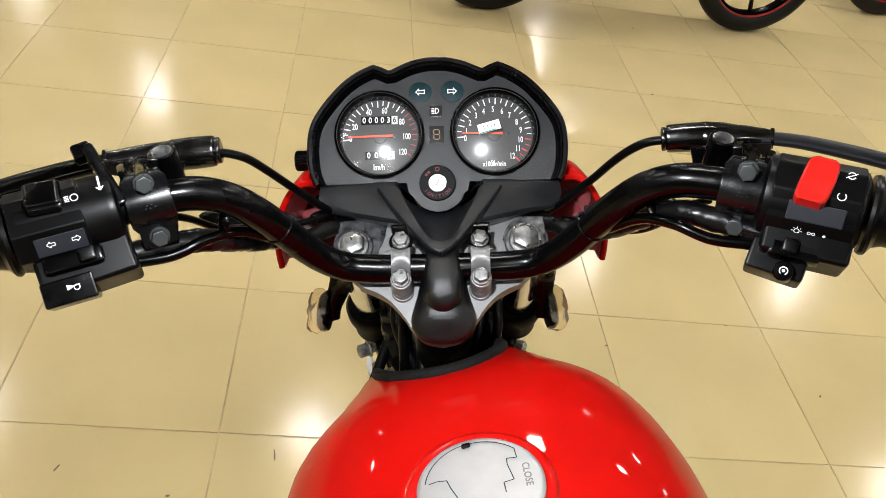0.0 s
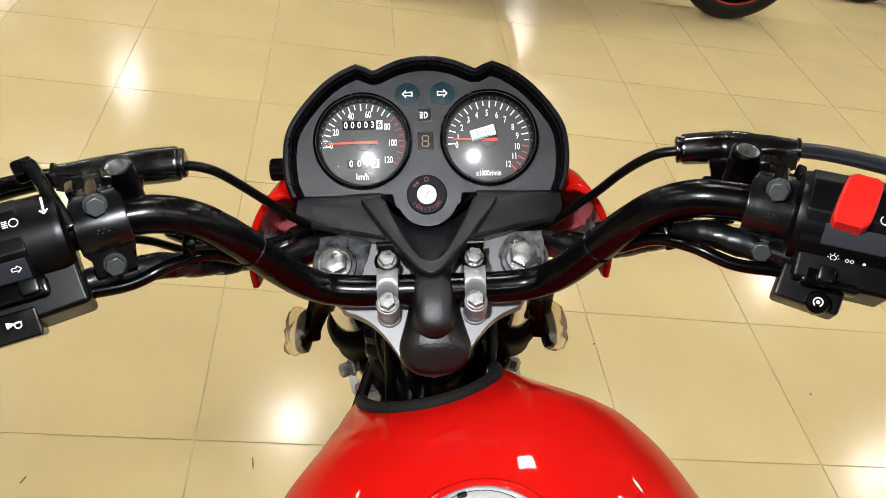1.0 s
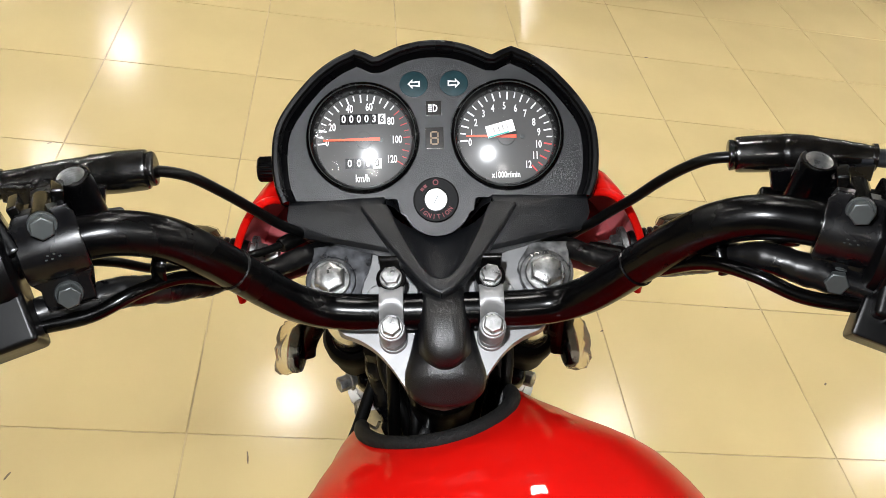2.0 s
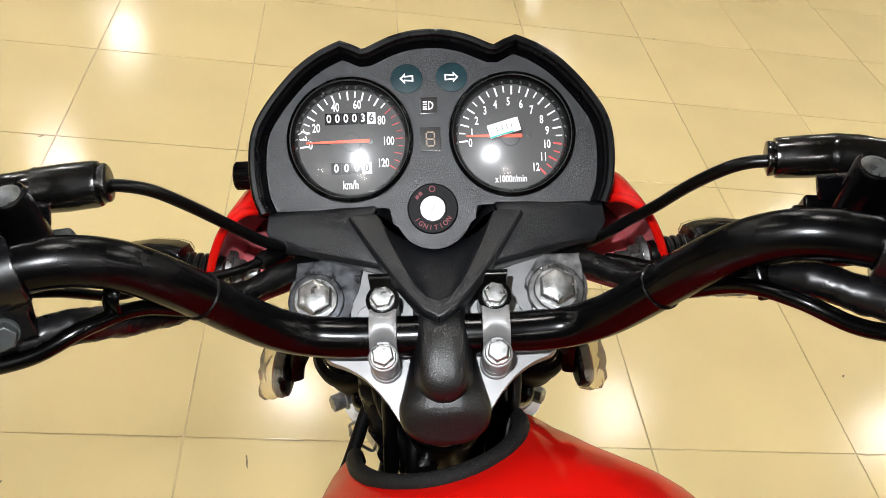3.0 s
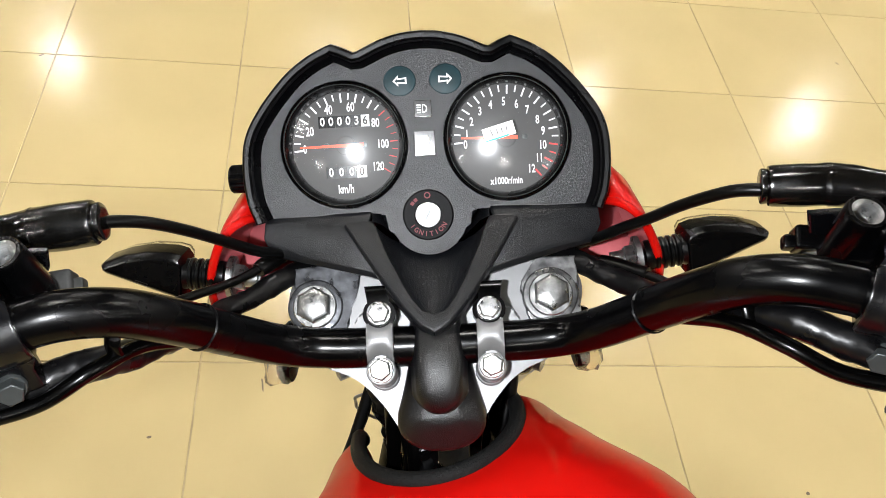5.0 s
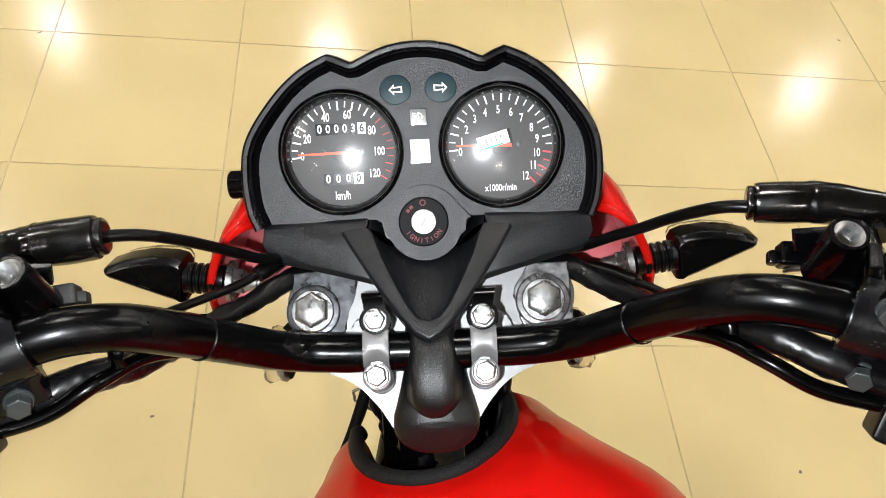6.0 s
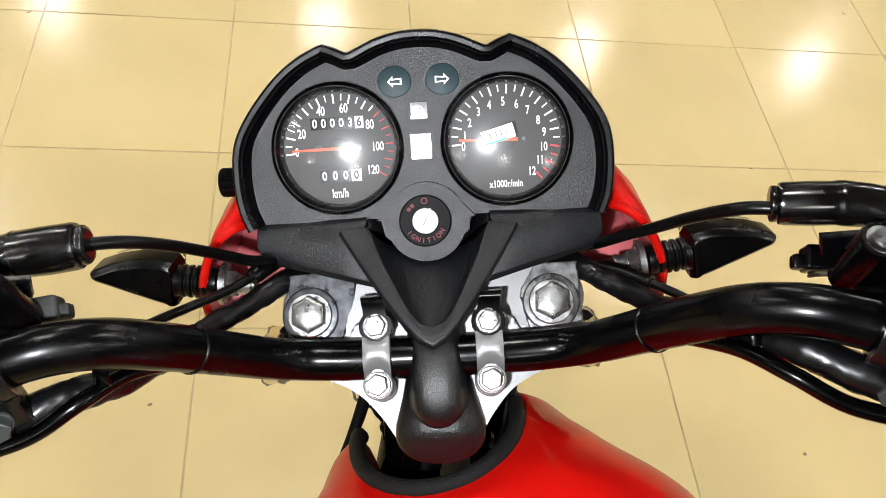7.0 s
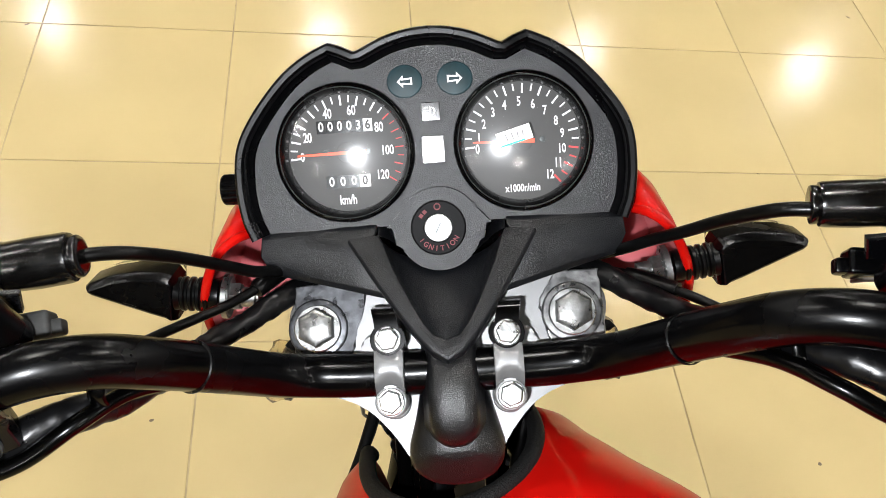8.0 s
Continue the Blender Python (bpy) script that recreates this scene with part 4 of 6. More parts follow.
def lever_set(side, label):
    """Perch clamped on the bar by a cap with two bolts, the mirror boss, the rubber sleeve over cable and pivot, and the lever."""
    left = side < 0
    p = BAR_END + GRIP * (0.0108 if left else 0.0212)
    out = Vector((side * GRIP.x, GRIP.y, GRIP.z))
    x = out * side
    z = Vector((-0.40 * side, -0.88, 0.32))
    z = (z - x * z.dot(x)).normalized()
    f = basis((side * p.x, p.y, p.z), x, z.cross(x), z)          # x along the bar, y up, z to the rider
    # perch half behind the bar, with the long boss of the upper bolt and the lug of the lower one
    bm = bmesh.new()
    lathe(bm, f @ pose(0, 0, 0, 0, 90, 0), [(0.0112, -0.0135), (0.0142, -0.0135), (0.0150, -0.0127), (0.0150, 0.0127), (0.0142, 0.0135), (0.0112, 0.0135)], 32)
    lathe(bm, f @ Matrix.Translation((0, 0.0150, 0)), [(0.0058, 0.0096), (0.0060, -0.0240), (0.0052, -0.0255), (0, -0.0255)], 18)
    box(bm, f @ Matrix.Translation((0, 0.0130, -0.0080)), 0.0250, 0.0110, 0.0170, 0.0016)
    box(bm, f @ Matrix.Translation((-0.0085 * side, 0.0190, -0.0105)) @ pose(0, 0, 0, 0, 0, 14 * side), 0.0060, 0.0130, 0.0200, 0.0014)
    box(bm, f @ Matrix.Translation((0.0095 * side, 0.0175, -0.0090)) @ pose(0, 0, 0, 0, 0, -10 * side), 0.0050, 0.0120, 0.0230, 0.0012)
    box(bm, f @ Matrix.Translation((0, -0.0175, -0.0050)), 0.0215, 0.0210, 0.0120, 0.0030, 3)
    perch = part("lever_perch", bm, GLOSS_BLACK, bike, label, 35)
    # cap half, towards the rider
    bm = bmesh.new()
    rows = []
    prof = [(-0.0285, -0.0010), (-0.0285, 0.0060), (-0.0268, 0.0078), (-0.0175, 0.0080)] + [(0.0156 * math.sin(a), 0.0156 * math.cos(a)) for a in (radians(-56 + 10 * i) for i in range(11))] + [(0.0158, 0.0062), (0.0190, 0.0046), (0.0200, -0.0010)]
    for u, inn in ((-0.0140, 0.0010), (-0.0130, 0.0), (0.0130, 0.0), (0.0140, 0.0010)):
        rows.append([bm.verts.new(f @ Vector((u * (1.0 if abs(y) < 0.016 else 0.78), y * (1 - inn * 20), zz - inn * 0.6))) for y, zz in prof])
    for a, b in zip(rows, rows[1:]):
        for k in range(len(prof) - 1):
            bm.faces.new((a[k], a[k + 1], b[k + 1], b[k]))
    bm.faces.new(rows[0])
    bm.faces.new(rows[-1][::-1])
    part("perch_cap", bm, SATIN_BLACK, perch, "", 40)
    bm = bmesh.new()
    for k, (u, v) in enumerate(((-0.0020, 0.0012), (0.0008, 0.0014), (-0.0030, -0.0006), (-0.0004, -0.0007), (0.0028, -0.0002))):
        box(bm, f @ Matrix.Translation((u, v, 0.0156)), 0.0010, 0.0006, 0.0002)
    part("cast_mark", bm, STEEL, perch)
    for y, up in ((0.0140, 0.0096), (-0.0214, 0.0080)):
        bm = bmesh.new()
        hex_bolt(bm, f @ pose(0, y, up, 0, 0, 17 if y > 0 else 5), 0.0098, 0.0068, 0.0064)
        part("perch_bolt", bm, STEEL, perch, "dark grey hexagon bolt")
    # mirror boss with a threaded hole
    top = Vector((-0.1762, -0.0168, 1.0232)) if left else Vector((0.1843, -0.0155, 1.0209))
    m = axis_frame(top, (0.05 * side, -0.12, 0.99))
    bm = bmesh.new()
    lathe(bm, m, [(0.0086, -0.0330), (0.0090, -0.0012), (0.0082, 0.0), (0.0067, 0.0), (0.0064, -0.0010), (0.0064, -0.0200)], 32)
    part("mirror_boss", bm, PLASTIC_SMOOTH, perch)
    bm = bmesh.new()
    prof = []
    for i in range(8):
        prof += [(0.0067 - 0.0001 * i, -0.0003 - i * 0.0012), (0.0056 - 0.0001 * i, -0.0009 - i * 0.0012)]
    lathe(bm, m, prof + [(0.0040, -0.0100), (0, -0.0104)], 26)
    part("threaded_hole", bm, ZINC, perch, "bright threaded mirror hole")
    # arm of the perch from the clamp past the boss to the pivot, and the web under the sleeve
    a = f @ Vector((0, 0.010, -0.012))
    bm = bmesh.new()
    tube(bm, [a, a.lerp(Vector((side * 0.196, -0.004, 1.000)), 0.6), Vector((side * 0.200, 0.002, 1.000)), Vector((side * 0.206, 0.0080, 1.002))], [0.0085, 0.0090, 0.0090, 0.0070], 12, 4, 0.8)
    tube(bm, [top + Vector((side * 0.004, -0.004, -0.0290)), a], [0.0088, 0.0085], 12, 1, 0.9)
    part("perch_body", bm, PLASTIC_SMOOTH, perch, "", 50)
    bm = bmesh.new()
    web = [(0.1690, 0.0045), (0.1725, -0.0075), (0.1900, -0.0100), (0.2230, -0.0035), (0.2230, 0.0060)]
    prism(bm, [(side * u, v) for u, v in web], basis((0, 0.0010, 1.0), (1, 0, 0), (0, 0.12, 0.99), (0, -0.99, 0.12)), 0.0, 0.0028, 0.0006, 1)
    part("web_plate", bm, SATIN_BLACK, perch, "", 30)
    # lever switch below the sleeve, with its thin contact bracket
    c = Vector((-0.1745, -0.0040, 0.9835)) if left else Vector((0.1808, 0.0030, 0.9812))
    m = basis(c, (1, 0, 0), (0, 0.9, 0.43), (0, -0.43, 0.9)) @ pose(0, 0, 0, 0, -4 * side, -8 * side)
    bm = bmesh.new()
    box(bm, m, 0.0225, 0.0120, 0.0130, 0.0022, 3)
    box(bm, m @ Matrix.Translation((-side * 0.0125, -0.0016, -0.0008)), 0.0060, 0.0070, 0.0080, 0.0016, 2)
    lever_switch = part("lever_switch", bm, GREY_RUBBER if left else PLASTIC_SMOOTH, perch, "worn grey black lever switch" if left else "black lever switch", 35)
    bm = bmesh.new()
    tube(bm, [m @ Vector((-side * 0.0060, -0.0066, -0.0060)), m @ Vector((-side * 0.0050, -0.0072, 0.0010)), m @ Vector((side * 0.0010, -0.0070, 0.0040)), m @ Vector((side * 0.0120, -0.0060, 0.0050))], 0.0010, 8, 4)
    box(bm, m @ Matrix.Translation((side * 0.0135, -0.0040, 0.0050)), 0.0060, 0.0050, 0.0012, 0.0003, 1)
    part("contact", bm, STEEL if left else ZINC, lever_switch, "bare metal contact strip")
    # soft sleeve: cable boot and hood over the lever pivot in one
    tip = Vector((-0.1490, 0.0200, 1.0005)) if left else Vector((0.1555, 0.0240, 0.9975))
    end = Vector((side * 0.2262, 0.0067, 1.0030 if left else 1.0060))
    mid = tip.lerp(end, 0.42) + Vector((0, 0.0020, -0.0015 if left else 0.0010))
    run = (mid - tip)
    bm = bmesh.new()
    tube(bm, [tip + run * u for u in (0.0, 0.02, 0.04, 0.10, 0.12, 0.14, 0.20, 0.60)] + [mid], [r * (1.1 if left else 1.0) for r in (0.0056, 0.0078, 0.0083, 0.0083, 0.0079, 0.0094, 0.0098, 0.0101, 0.0098)], 24, 1)
    tube(bm, [mid - run * 0.10, mid, mid.lerp(end, 0.10), mid.lerp(end, 0.28), mid.lerp(end, 0.6), mid.lerp(end, 0.94), mid.lerp(end, 0.95), end, end + (end - mid) * 0.01],
         [0.0100, 0.0106 * (1.08 if left else 1.0), 0.0104, 0.0098, 0.0084, 0.0062, 0.0074, 0.0074, 0.0050], 20, 3, 0.95)
    for k, v in enumerate(bm.verts):
        v.co += Vector((0, 0, 1)) * 0.0006 * noise.noise(v.co * 160 + Vector((side * 3, 0, 0)))
    part("cable_boot", bm, SLEEVE, perch, "soft glossy black rubber sleeve", 50)
    # flat blade of the lever
    bm = bmesh.new()
    low = -0.005 if left else 0.0
    tube(bm, [(side * 0.218, 0.0080, 1.0060 + low), (side * 0.240, 0.0030, 1.0055 + low), (side * 0.268, -0.0065, 1.0030 + low), (side * 0.308, -0.0220, 0.9980 + low), (side * 0.350, -0.0405, 0.9920 + low), (side * 0.385, -0.0575, 0.9900 + low), (side * 0.392, -0.0610, 0.9900 + low)],
         [r * (1.35 if left else 1.0) for r in (0.0062, 0.0066, 0.0072, 0.0076, 0.0075, 0.0080, 0.0060)], 16, 5, 0.62)
    part("lever", bm, SATIN if not left else GLOSS_BLACK, perch, "curved satin dark grey control lever" if not left else "curved black control lever", 50)
    return perch


for s, side_label in ((-1, "black clutch lever perch clamped on the handlebar"), (1, "black brake lever perch clamped on the handlebar")):
    lever_set(s, side_label)
    grip(s)


def switch_left():
    f = control_frame(-1, 0.0585)
    bm = bmesh.new()
    lathe(bm, f @ pose(0, 0, 0, 0, 90, 0), [(0.0112, -0.0310), (0.0200, -0.0310), (0.0235, -0.0290), (0.0244, -0.0250), (0.0244, 0.0250), (0.0234, 0.0290), (0.0205, 0.0310), (0.0112, 0.0310)], 32)
    box(bm, f @ Matrix.Translation((0.003, -0.021, -0.006)) @ pose(0, 0, 0, 0, 0, 3), 0.056, 0.044, 0.036, 0.0030, 3)
    unit = part("switch_housing", bm, PLASTIC, bike, "black left switch housing with lamp, indicator and horn switches", 40)
    # faceted front cover towards the grip
    bm = bmesh.new()
    facets = [(0.0245, 0.0), (0.0225, 0.012), (0.0135, 0.0225), (-0.0090, 0.0252), (-0.0225, 0.0150), (-0.0240, 0.0), (-0.0150, -0.0220), (0.0150, -0.0220)]
    prism(bm, facets, f @ basis((0, 0, 0), (0, 1, 0), (0, 0, 1), (1, 0, 0)), -0.0305, 0.0105)
    bmesh.ops.bevel(bm, geom=list(bm.edges), offset=0.0011, segments=2, profile=0.5, affect="EDGES")
    part("front_cover", bm, PLASTIC, unit, "", 25)
    bm = bmesh.new()
    box(bm, f @ Matrix.Translation((-0.0095, -0.0420, 0.0005)) @ pose(0, 0, 0, 8, 0, 0), 0.0300, 0.0155, 0.0250, 0.0016, 2)
    part("horn_button", bm, PLASTIC_SMOOTH, unit)
    bm = bmesh.new()
    box(bm, f @ Matrix.Translation((-0.0080, 0.0110, 0.0235)) @ pose(0, 0, 0, -24, 0, -4), 0.0205, 0.0195, 0.011, 0.0030, 3)
    box(bm, f @ Matrix.Translation((-0.0080, 0.0035, 0.0270)) @ pose(0, 0, 0, 18, 0, -4), 0.0195, 0.0060, 0.006, 0.0020, 2)
    part("dip_switch", bm, PLASTIC_SMOOTH, unit, "glossy black rocker switch")
    bm = bmesh.new()
    box(bm, f @ Matrix.Translation((0.0275, 0.019, 0.004)) @ pose(0, 0, 0, 0, 0, 14), 0.0075, 0.044, 0.026, 0.0022)
    box(bm, f @ Matrix.Translation((0.0190, 0.0385, 0.006)) @ pose(0, 0, 0, -15, 0, 8), 0.012, 0.011, 0.010, 0.0022)
    part("choke_lever", bm, PLASTIC_SMOOTH, unit)
    bm = bmesh.new()
    box(bm, f @ Matrix.Translation((-0.002, -0.0270, 0.0110)), 0.034, 0.012, 0.012, 0.003)
    part("indicator_slot", bm, GLOSS_BLACK, unit)
    bm = bmesh.new()
    box(bm, f @ Matrix.Translation((0.006, -0.0265, 0.0165)), 0.010, 0.009, 0.008, 0.002)
    part("indicator_slider", bm, RUBBER, unit, "small grey black slider")
    bm = bmesh.new()
    m = f @ Matrix.Translation((-0.0100, -0.0158, 0.0197)) @ pose(0, 0, 0, 37, 0, 0)
    box(bm, m @ Matrix.Translation((0.0045, -0.0010, -0.0002)), 0.0285, 0.0118, 0.0020, 0.0006)
    part("arrow_plate", bm, SHEEN_PLATE, unit, "black plate with bluish sheen put into its colour")
    for sx in (-1, 1):
        bm = bmesh.new()
        a = [(0.0034, 0), (0.0006, 0.0028), (0.0006, 0.0013), (-0.0032, 0.0013), (-0.0032, -0.0013), (0.0006, -0.0013), (0.0006, -0.0028)]
        q = m @ Matrix.Translation((0.0060 + sx * 0.0070, 0, 0.0013)) @ Matrix.Scale(0.7, 4)
        for i in range(7):
            (x0, y0), (x1, y1) = a[i], a[(i + 1) % 7]
            mark_line(bm, q, sx * x0, y0, sx * x1, y1, 0.0006)
        part("arrow_mark", bm, WHITE_PRINT, unit, "white outlined arrow")
    bm = bmesh.new()
    q = f @ Matrix.Translation((0.0085, 0.0060, 0.0260)) @ pose(0, 0, 0, -7, 0, 0) @ Matrix.Scale(0.85, 4)
    mark_ring(bm, q, 0.0028, 0.0006)
    for k in range(4):
        mark_line(bm, q, -0.0065, 0.0018 - 0.0012 * k, -0.0034, 0.0018 - 0.0012 * k, 0.0006)
    part("lamp_mark", bm, WHITE_PRINT, unit)
    bm = bmesh.new()
    q = f @ Matrix.Translation((0.0235, 0.0120, 0.0222)) @ pose(0, 0, 0, -30, 0, 0)
    mark_line(bm, q, 0, 0.0065, 0, -0.0040, 0.0012)
    mark_line(bm, q, -0.0020, -0.0030, 0, -0.0060, 0.0009)
    mark_line(bm, q, 0.0020, -0.0030, 0, -0.0060, 0.0009)
    part("choke_mark", bm, WHITE_PRINT, unit)
    bm = bmesh.new()
    q = f @ Matrix.Translation((-0.0065, -0.0425, 0.0136)) @ pose(0, 0, 0, 8, 0, 0)
    for k in range(5):
        mark_line(bm, q, -0.0032 + 0.0008 * k, 0.0020 - 0.0003 * k, -0.0032 + 0.0008 * k, -0.0012 + 0.0003 * k, 0.0008)
    mark_line(bm, q, -0.001, 0.0004, 0.0038, 0.0008, 0.0007)
    mark_ring(bm, q @ Matrix.Translation((0.0018, -0.0006, 0)), 0.0019, 0.0006)
    part("horn_mark", bm, WHITE_PRINT, unit, "white horn symbol")
    return unit


def switch_right():
    f = control_frame(1, 0.0600)
    bm = bmesh.new()
    lathe(bm, f @ pose(0, 0, 0, 0, 90, 0), [(0.0112, -0.0290), (0.0210, -0.0290), (0.0244, -0.0270), (0.0252, -0.0230), (0.0252, 0.0230), (0.0240, 0.0270), (0.0210, 0.0290), (0.0112, 0.0290)], 32)
    box(bm, f @ Matrix.Translation((0.002, -0.017, -0.004)), 0.050, 0.040, 0.036, 0.0030, 3)
    box(bm, f @ Matrix.Translation((-0.0105, -0.0385, -0.008)) @ pose(0, 0, 0, 0, 0, -6), 0.0340, 0.0200, 0.024, 0.0022, 2)
    unit = part("switch_housing", bm, PLASTIC, bike, "black right switch housing with red stop switch", 40)
    # faceted front cover
    bm = bmesh.new()
    facets = [(0.0255, 0.0), (0.0238, 0.012), (0.0155, 0.0228), (-0.0020, 0.0266), (-0.0180, 0.0190), (-0.0262, 0.0105), (-0.0270, 0.0), (-0.0150, -0.0230), (0.0150, -0.0230)]
    prism(bm, facets, f @ basis((0, 0, 0), (0, 1, 0), (0, 0, 1), (1, 0, 0)), -0.0235, 0.0255)
    bmesh.ops.bevel(bm, geom=list(bm.edges), offset=0.0012, segments=2, profile=0.5, affect="EDGES")
    part("front_cover", bm, PLASTIC, unit, "", 25)
    bm = bmesh.new()
    m = f @ Matrix.Translation((-0.0008, 0.0058, 0.0228)) @ pose(0, 0, 0, -13, 0, -4) @ Matrix.Diagonal((1.12, 0.95, 1, 1))
    rows = []
    for k in range(15):
        v = -1 + k / 7
        y = 0.0162 * v
        cut = 0.0022 * abs(v) ** 11
        xl, xr = -0.0080 + 0.0012 * v + cut - 0.0004 * (1 - v * v), 0.0078 + 0.0010 * v - cut + 0.0008 * (1 - v * v)
        zz = 0.0040 + 0.0026 * (v - 0.12) ** 2 - 0.0016 * abs(v) ** 12
        ring = [(xl, y, -0.012), (xl, y, zz - 0.0022), (xl + 0.0004, y, zz - 0.0009), (xl + 0.0014, y, zz - 0.0001)]
        ring += [(xl + 0.0014 + (xr - xl - 0.0028) * q, y, zz - 0.0004 * math.sin(math.pi * q)) for q in (0.25, 0.5, 0.75)]
        ring += [(xr - 0.0014, y, zz - 0.0001), (xr - 0.0004, y, zz - 0.0009), (xr, y, zz - 0.0022), (xr, y, -0.012)]
        rows.append([bm.verts.new(m @ Vector(q)) for q in ring])
    for a, b in zip(rows, rows[1:]):
        for i in range(len(a) - 1):
            bm.faces.new((a[i], a[i + 1], b[i + 1], b[i]))
    bm.faces.new(rows[0])
    bm.faces.new(rows[-1][::-1])
    part("stop_switch", bm, RED_PLASTIC, unit, "bright red engine stop rocker switch", 35)
    bm = bmesh.new()
    m = f @ Matrix.Translation((0.0005, -0.0102, 0.0222)) @ pose(0, 0, 0, 25.4, 0, 0)
    box(bm, m @ Matrix.Translation((0.0022, -0.0022, -0.0003)), 0.0315, 0.0115, 0.0026, 0.0007)
    part("mark_plate", bm, SHEEN_PLATE, unit, "black plate with bluish sheen put into its colour")
    bm = bmesh.new()
    box(bm, f @ Matrix.Translation((-0.003, -0.0330, 0.0070)), 0.030, 0.012, 0.014, 0.003)
    part("lamp_slot", bm, GLOSS_BLACK, unit)
    bm = bmesh.new()
    box(bm, f @ Matrix.Translation((-0.006, -0.0320, 0.0130)), 0.009, 0.009, 0.010, 0.002)
    part("lamp_slider", bm, RUBBER, unit)
    bm = bmesh.new()
    lathe(bm, f @ Matrix.Translation((-0.0060, -0.0460, 0.0040)), [(0.0062, -0.004), (0.0062, 0.0030), (0.0055, 0.0040), (0, 0.0040)], 28)
    part("starter_button", bm, PLASTIC_SMOOTH, unit, "round black starter button")
    bm = bmesh.new()
    q = f @ Matrix.Translation((0.0135, -0.0005, 0.0268)) @ Matrix.Scale(0.8, 4)
    mark_ring(bm, q, 0.0032, 0.0007, 130, 410)
    part("run_mark", bm, WHITE_PRINT, unit)
    bm = bmesh.new()
    q = f @ Matrix.Translation((0.0165, 0.0135, 0.0242)) @ pose(0, 0, 0, -14, 0, 0) @ Matrix.Scale(0.8, 4)
    mark_ring(bm, q, 0.0030, 0.0007, 20, 160)
    mark_ring(bm, q, 0.0030, 0.0007, 200, 340)
    mark_line(bm, q, -0.0036, -0.0024, 0.0036, 0.0024, 0.0007)
    part("stop_mark", bm, WHITE_PRINT, unit)
    bm = bmesh.new()
    q = f @ Matrix.Translation((0.0020, -0.0225, 0.0150)) @ pose(0, 0, 0, 46, 0, 0) @ Matrix.Scale(0.75, 4)
    mark_ring(bm, q @ Matrix.Translation((-0.0090, 0, 0)), 0.0022, 0.0006)
    for k in range(8):
        a = radians(45 * k)
        mark_line(bm, q @ Matrix.Translation((-0.0090, 0, 0)), 0.0028 * math.cos(a), 0.0028 * math.sin(a), 0.0040 * math.cos(a), 0.0040 * math.sin(a), 0.0006)
    part("beam_symbol", bm, WHITE_PRINT, unit)
    bm = bmesh.new()
    mark_ring(bm, q @ Matrix.Translation((0.0000, 0, 0)), 0.0014, 0.0005)
    mark_ring(bm, q @ Matrix.Translation((0.0032, 0, 0)), 0.0014, 0.0005)
    part("side_lamp_symbol", bm, WHITE_PRINT, unit)
    bm = bmesh.new()
    mark_ring(bm, q @ Matrix.Translation((0.0110, 0, 0)), 0.0011, 0.0010)
    part("off_dot", bm, WHITE_PRINT, unit)
    bm = bmesh.new()
    mark_ring(bm, f @ Matrix.Translation((-0.0060, -0.0460, 0.0082)), 0.0026, 0.0006, -60, 240)
    mark_ring(bm, f @ Matrix.Translation((-0.0060, -0.0460, 0.0082)), 0.0010, 0.0011)
    part("start_mark", bm, WHITE_PRINT, unit, "white start symbol")
    return unit


switch_left()
switch_right()


# ---- cables and wiring ----
def cable(name, pts, r, mat=RUBBER, label="", seg=10, flat=1.0):
    bm = bmesh.new()
    tube(bm, pts, r, seg, 8, flat)
    return part(name, bm, mat, bike, label, 60)


CLUTCH = [(-0.156, 0.0200, 0.9995), (-0.145, 0.0249, 0.9946), (-0.135, 0.0305, 0.9865), (-0.125, 0.0398, 0.9705), (-0.115, 0.0480, 0.9540), (-0.105, 0.0545, 0.9390), (-0.097, 0.0600, 0.9270), (-0.085, 0.0740, 0.9060), (-0.060, 0.105, 0.850)]
BRAKE = [(0.160, 0.0190, 1.0000), (0.147, 0.0242, 0.9952), (0.137, 0.0301, 0.9859), (0.127, 0.0396, 0.9697), (0.117, 0.0505, 0.9495), (0.107, 0.0600, 0.9325), (0.097, 0.0685, 0.9155), (0.085, 0.0800, 0.8950), (0.060, 0.108, 0.845)]
cable("clutch_cable", CLUTCH, 0.0032, label="black sheathed clutch cable")
cable("brake_cable", BRAKE, 0.0032, label="black sheathed brake cable")
THIN = [(0.088, 0.0660, 0.9000), (0.104, 0.0560, 0.9050), (0.124, 0.0380, 0.9130), (0.142, 0.0180, 0.9230), (0.156, 0.0020, 0.9400), (0.166, -0.0200, 0.9700), (0.176, -0.0350, 0.9860)]
THIN_LEFT = [(-0.0880, 0.0740, 0.9080), (-0.0980, 0.0630, 0.9110), (-0.1130, 0.0490, 0.9150), (-0.1290, 0.0330, 0.9250), (-0.1435, 0.0150, 0.9380), (-0.1545, -0.0050, 0.9520), (-0.1660, -0.0240, 0.9740), (-0.1770, -0.0380, 0.9880)]
cable("indicator_wire", THIN_LEFT, 0.0026, label="thin black cable under the handlebar")
cable("wire_sleeve", THIN_LEFT[:2] + [(-0.1010, 0.0590, 0.9115)], [0.0046, 0.0052, 0.0044])
cable("wire_sleeve", [(0.0975, 0.0600, 0.9028), (0.1040, 0.0560, 0.9050), (0.1200, 0.0423, 0.9112)], 0.0043)
cable("indicator_wire", THIN, 0.0026, label="thin black cable under the handlebar")
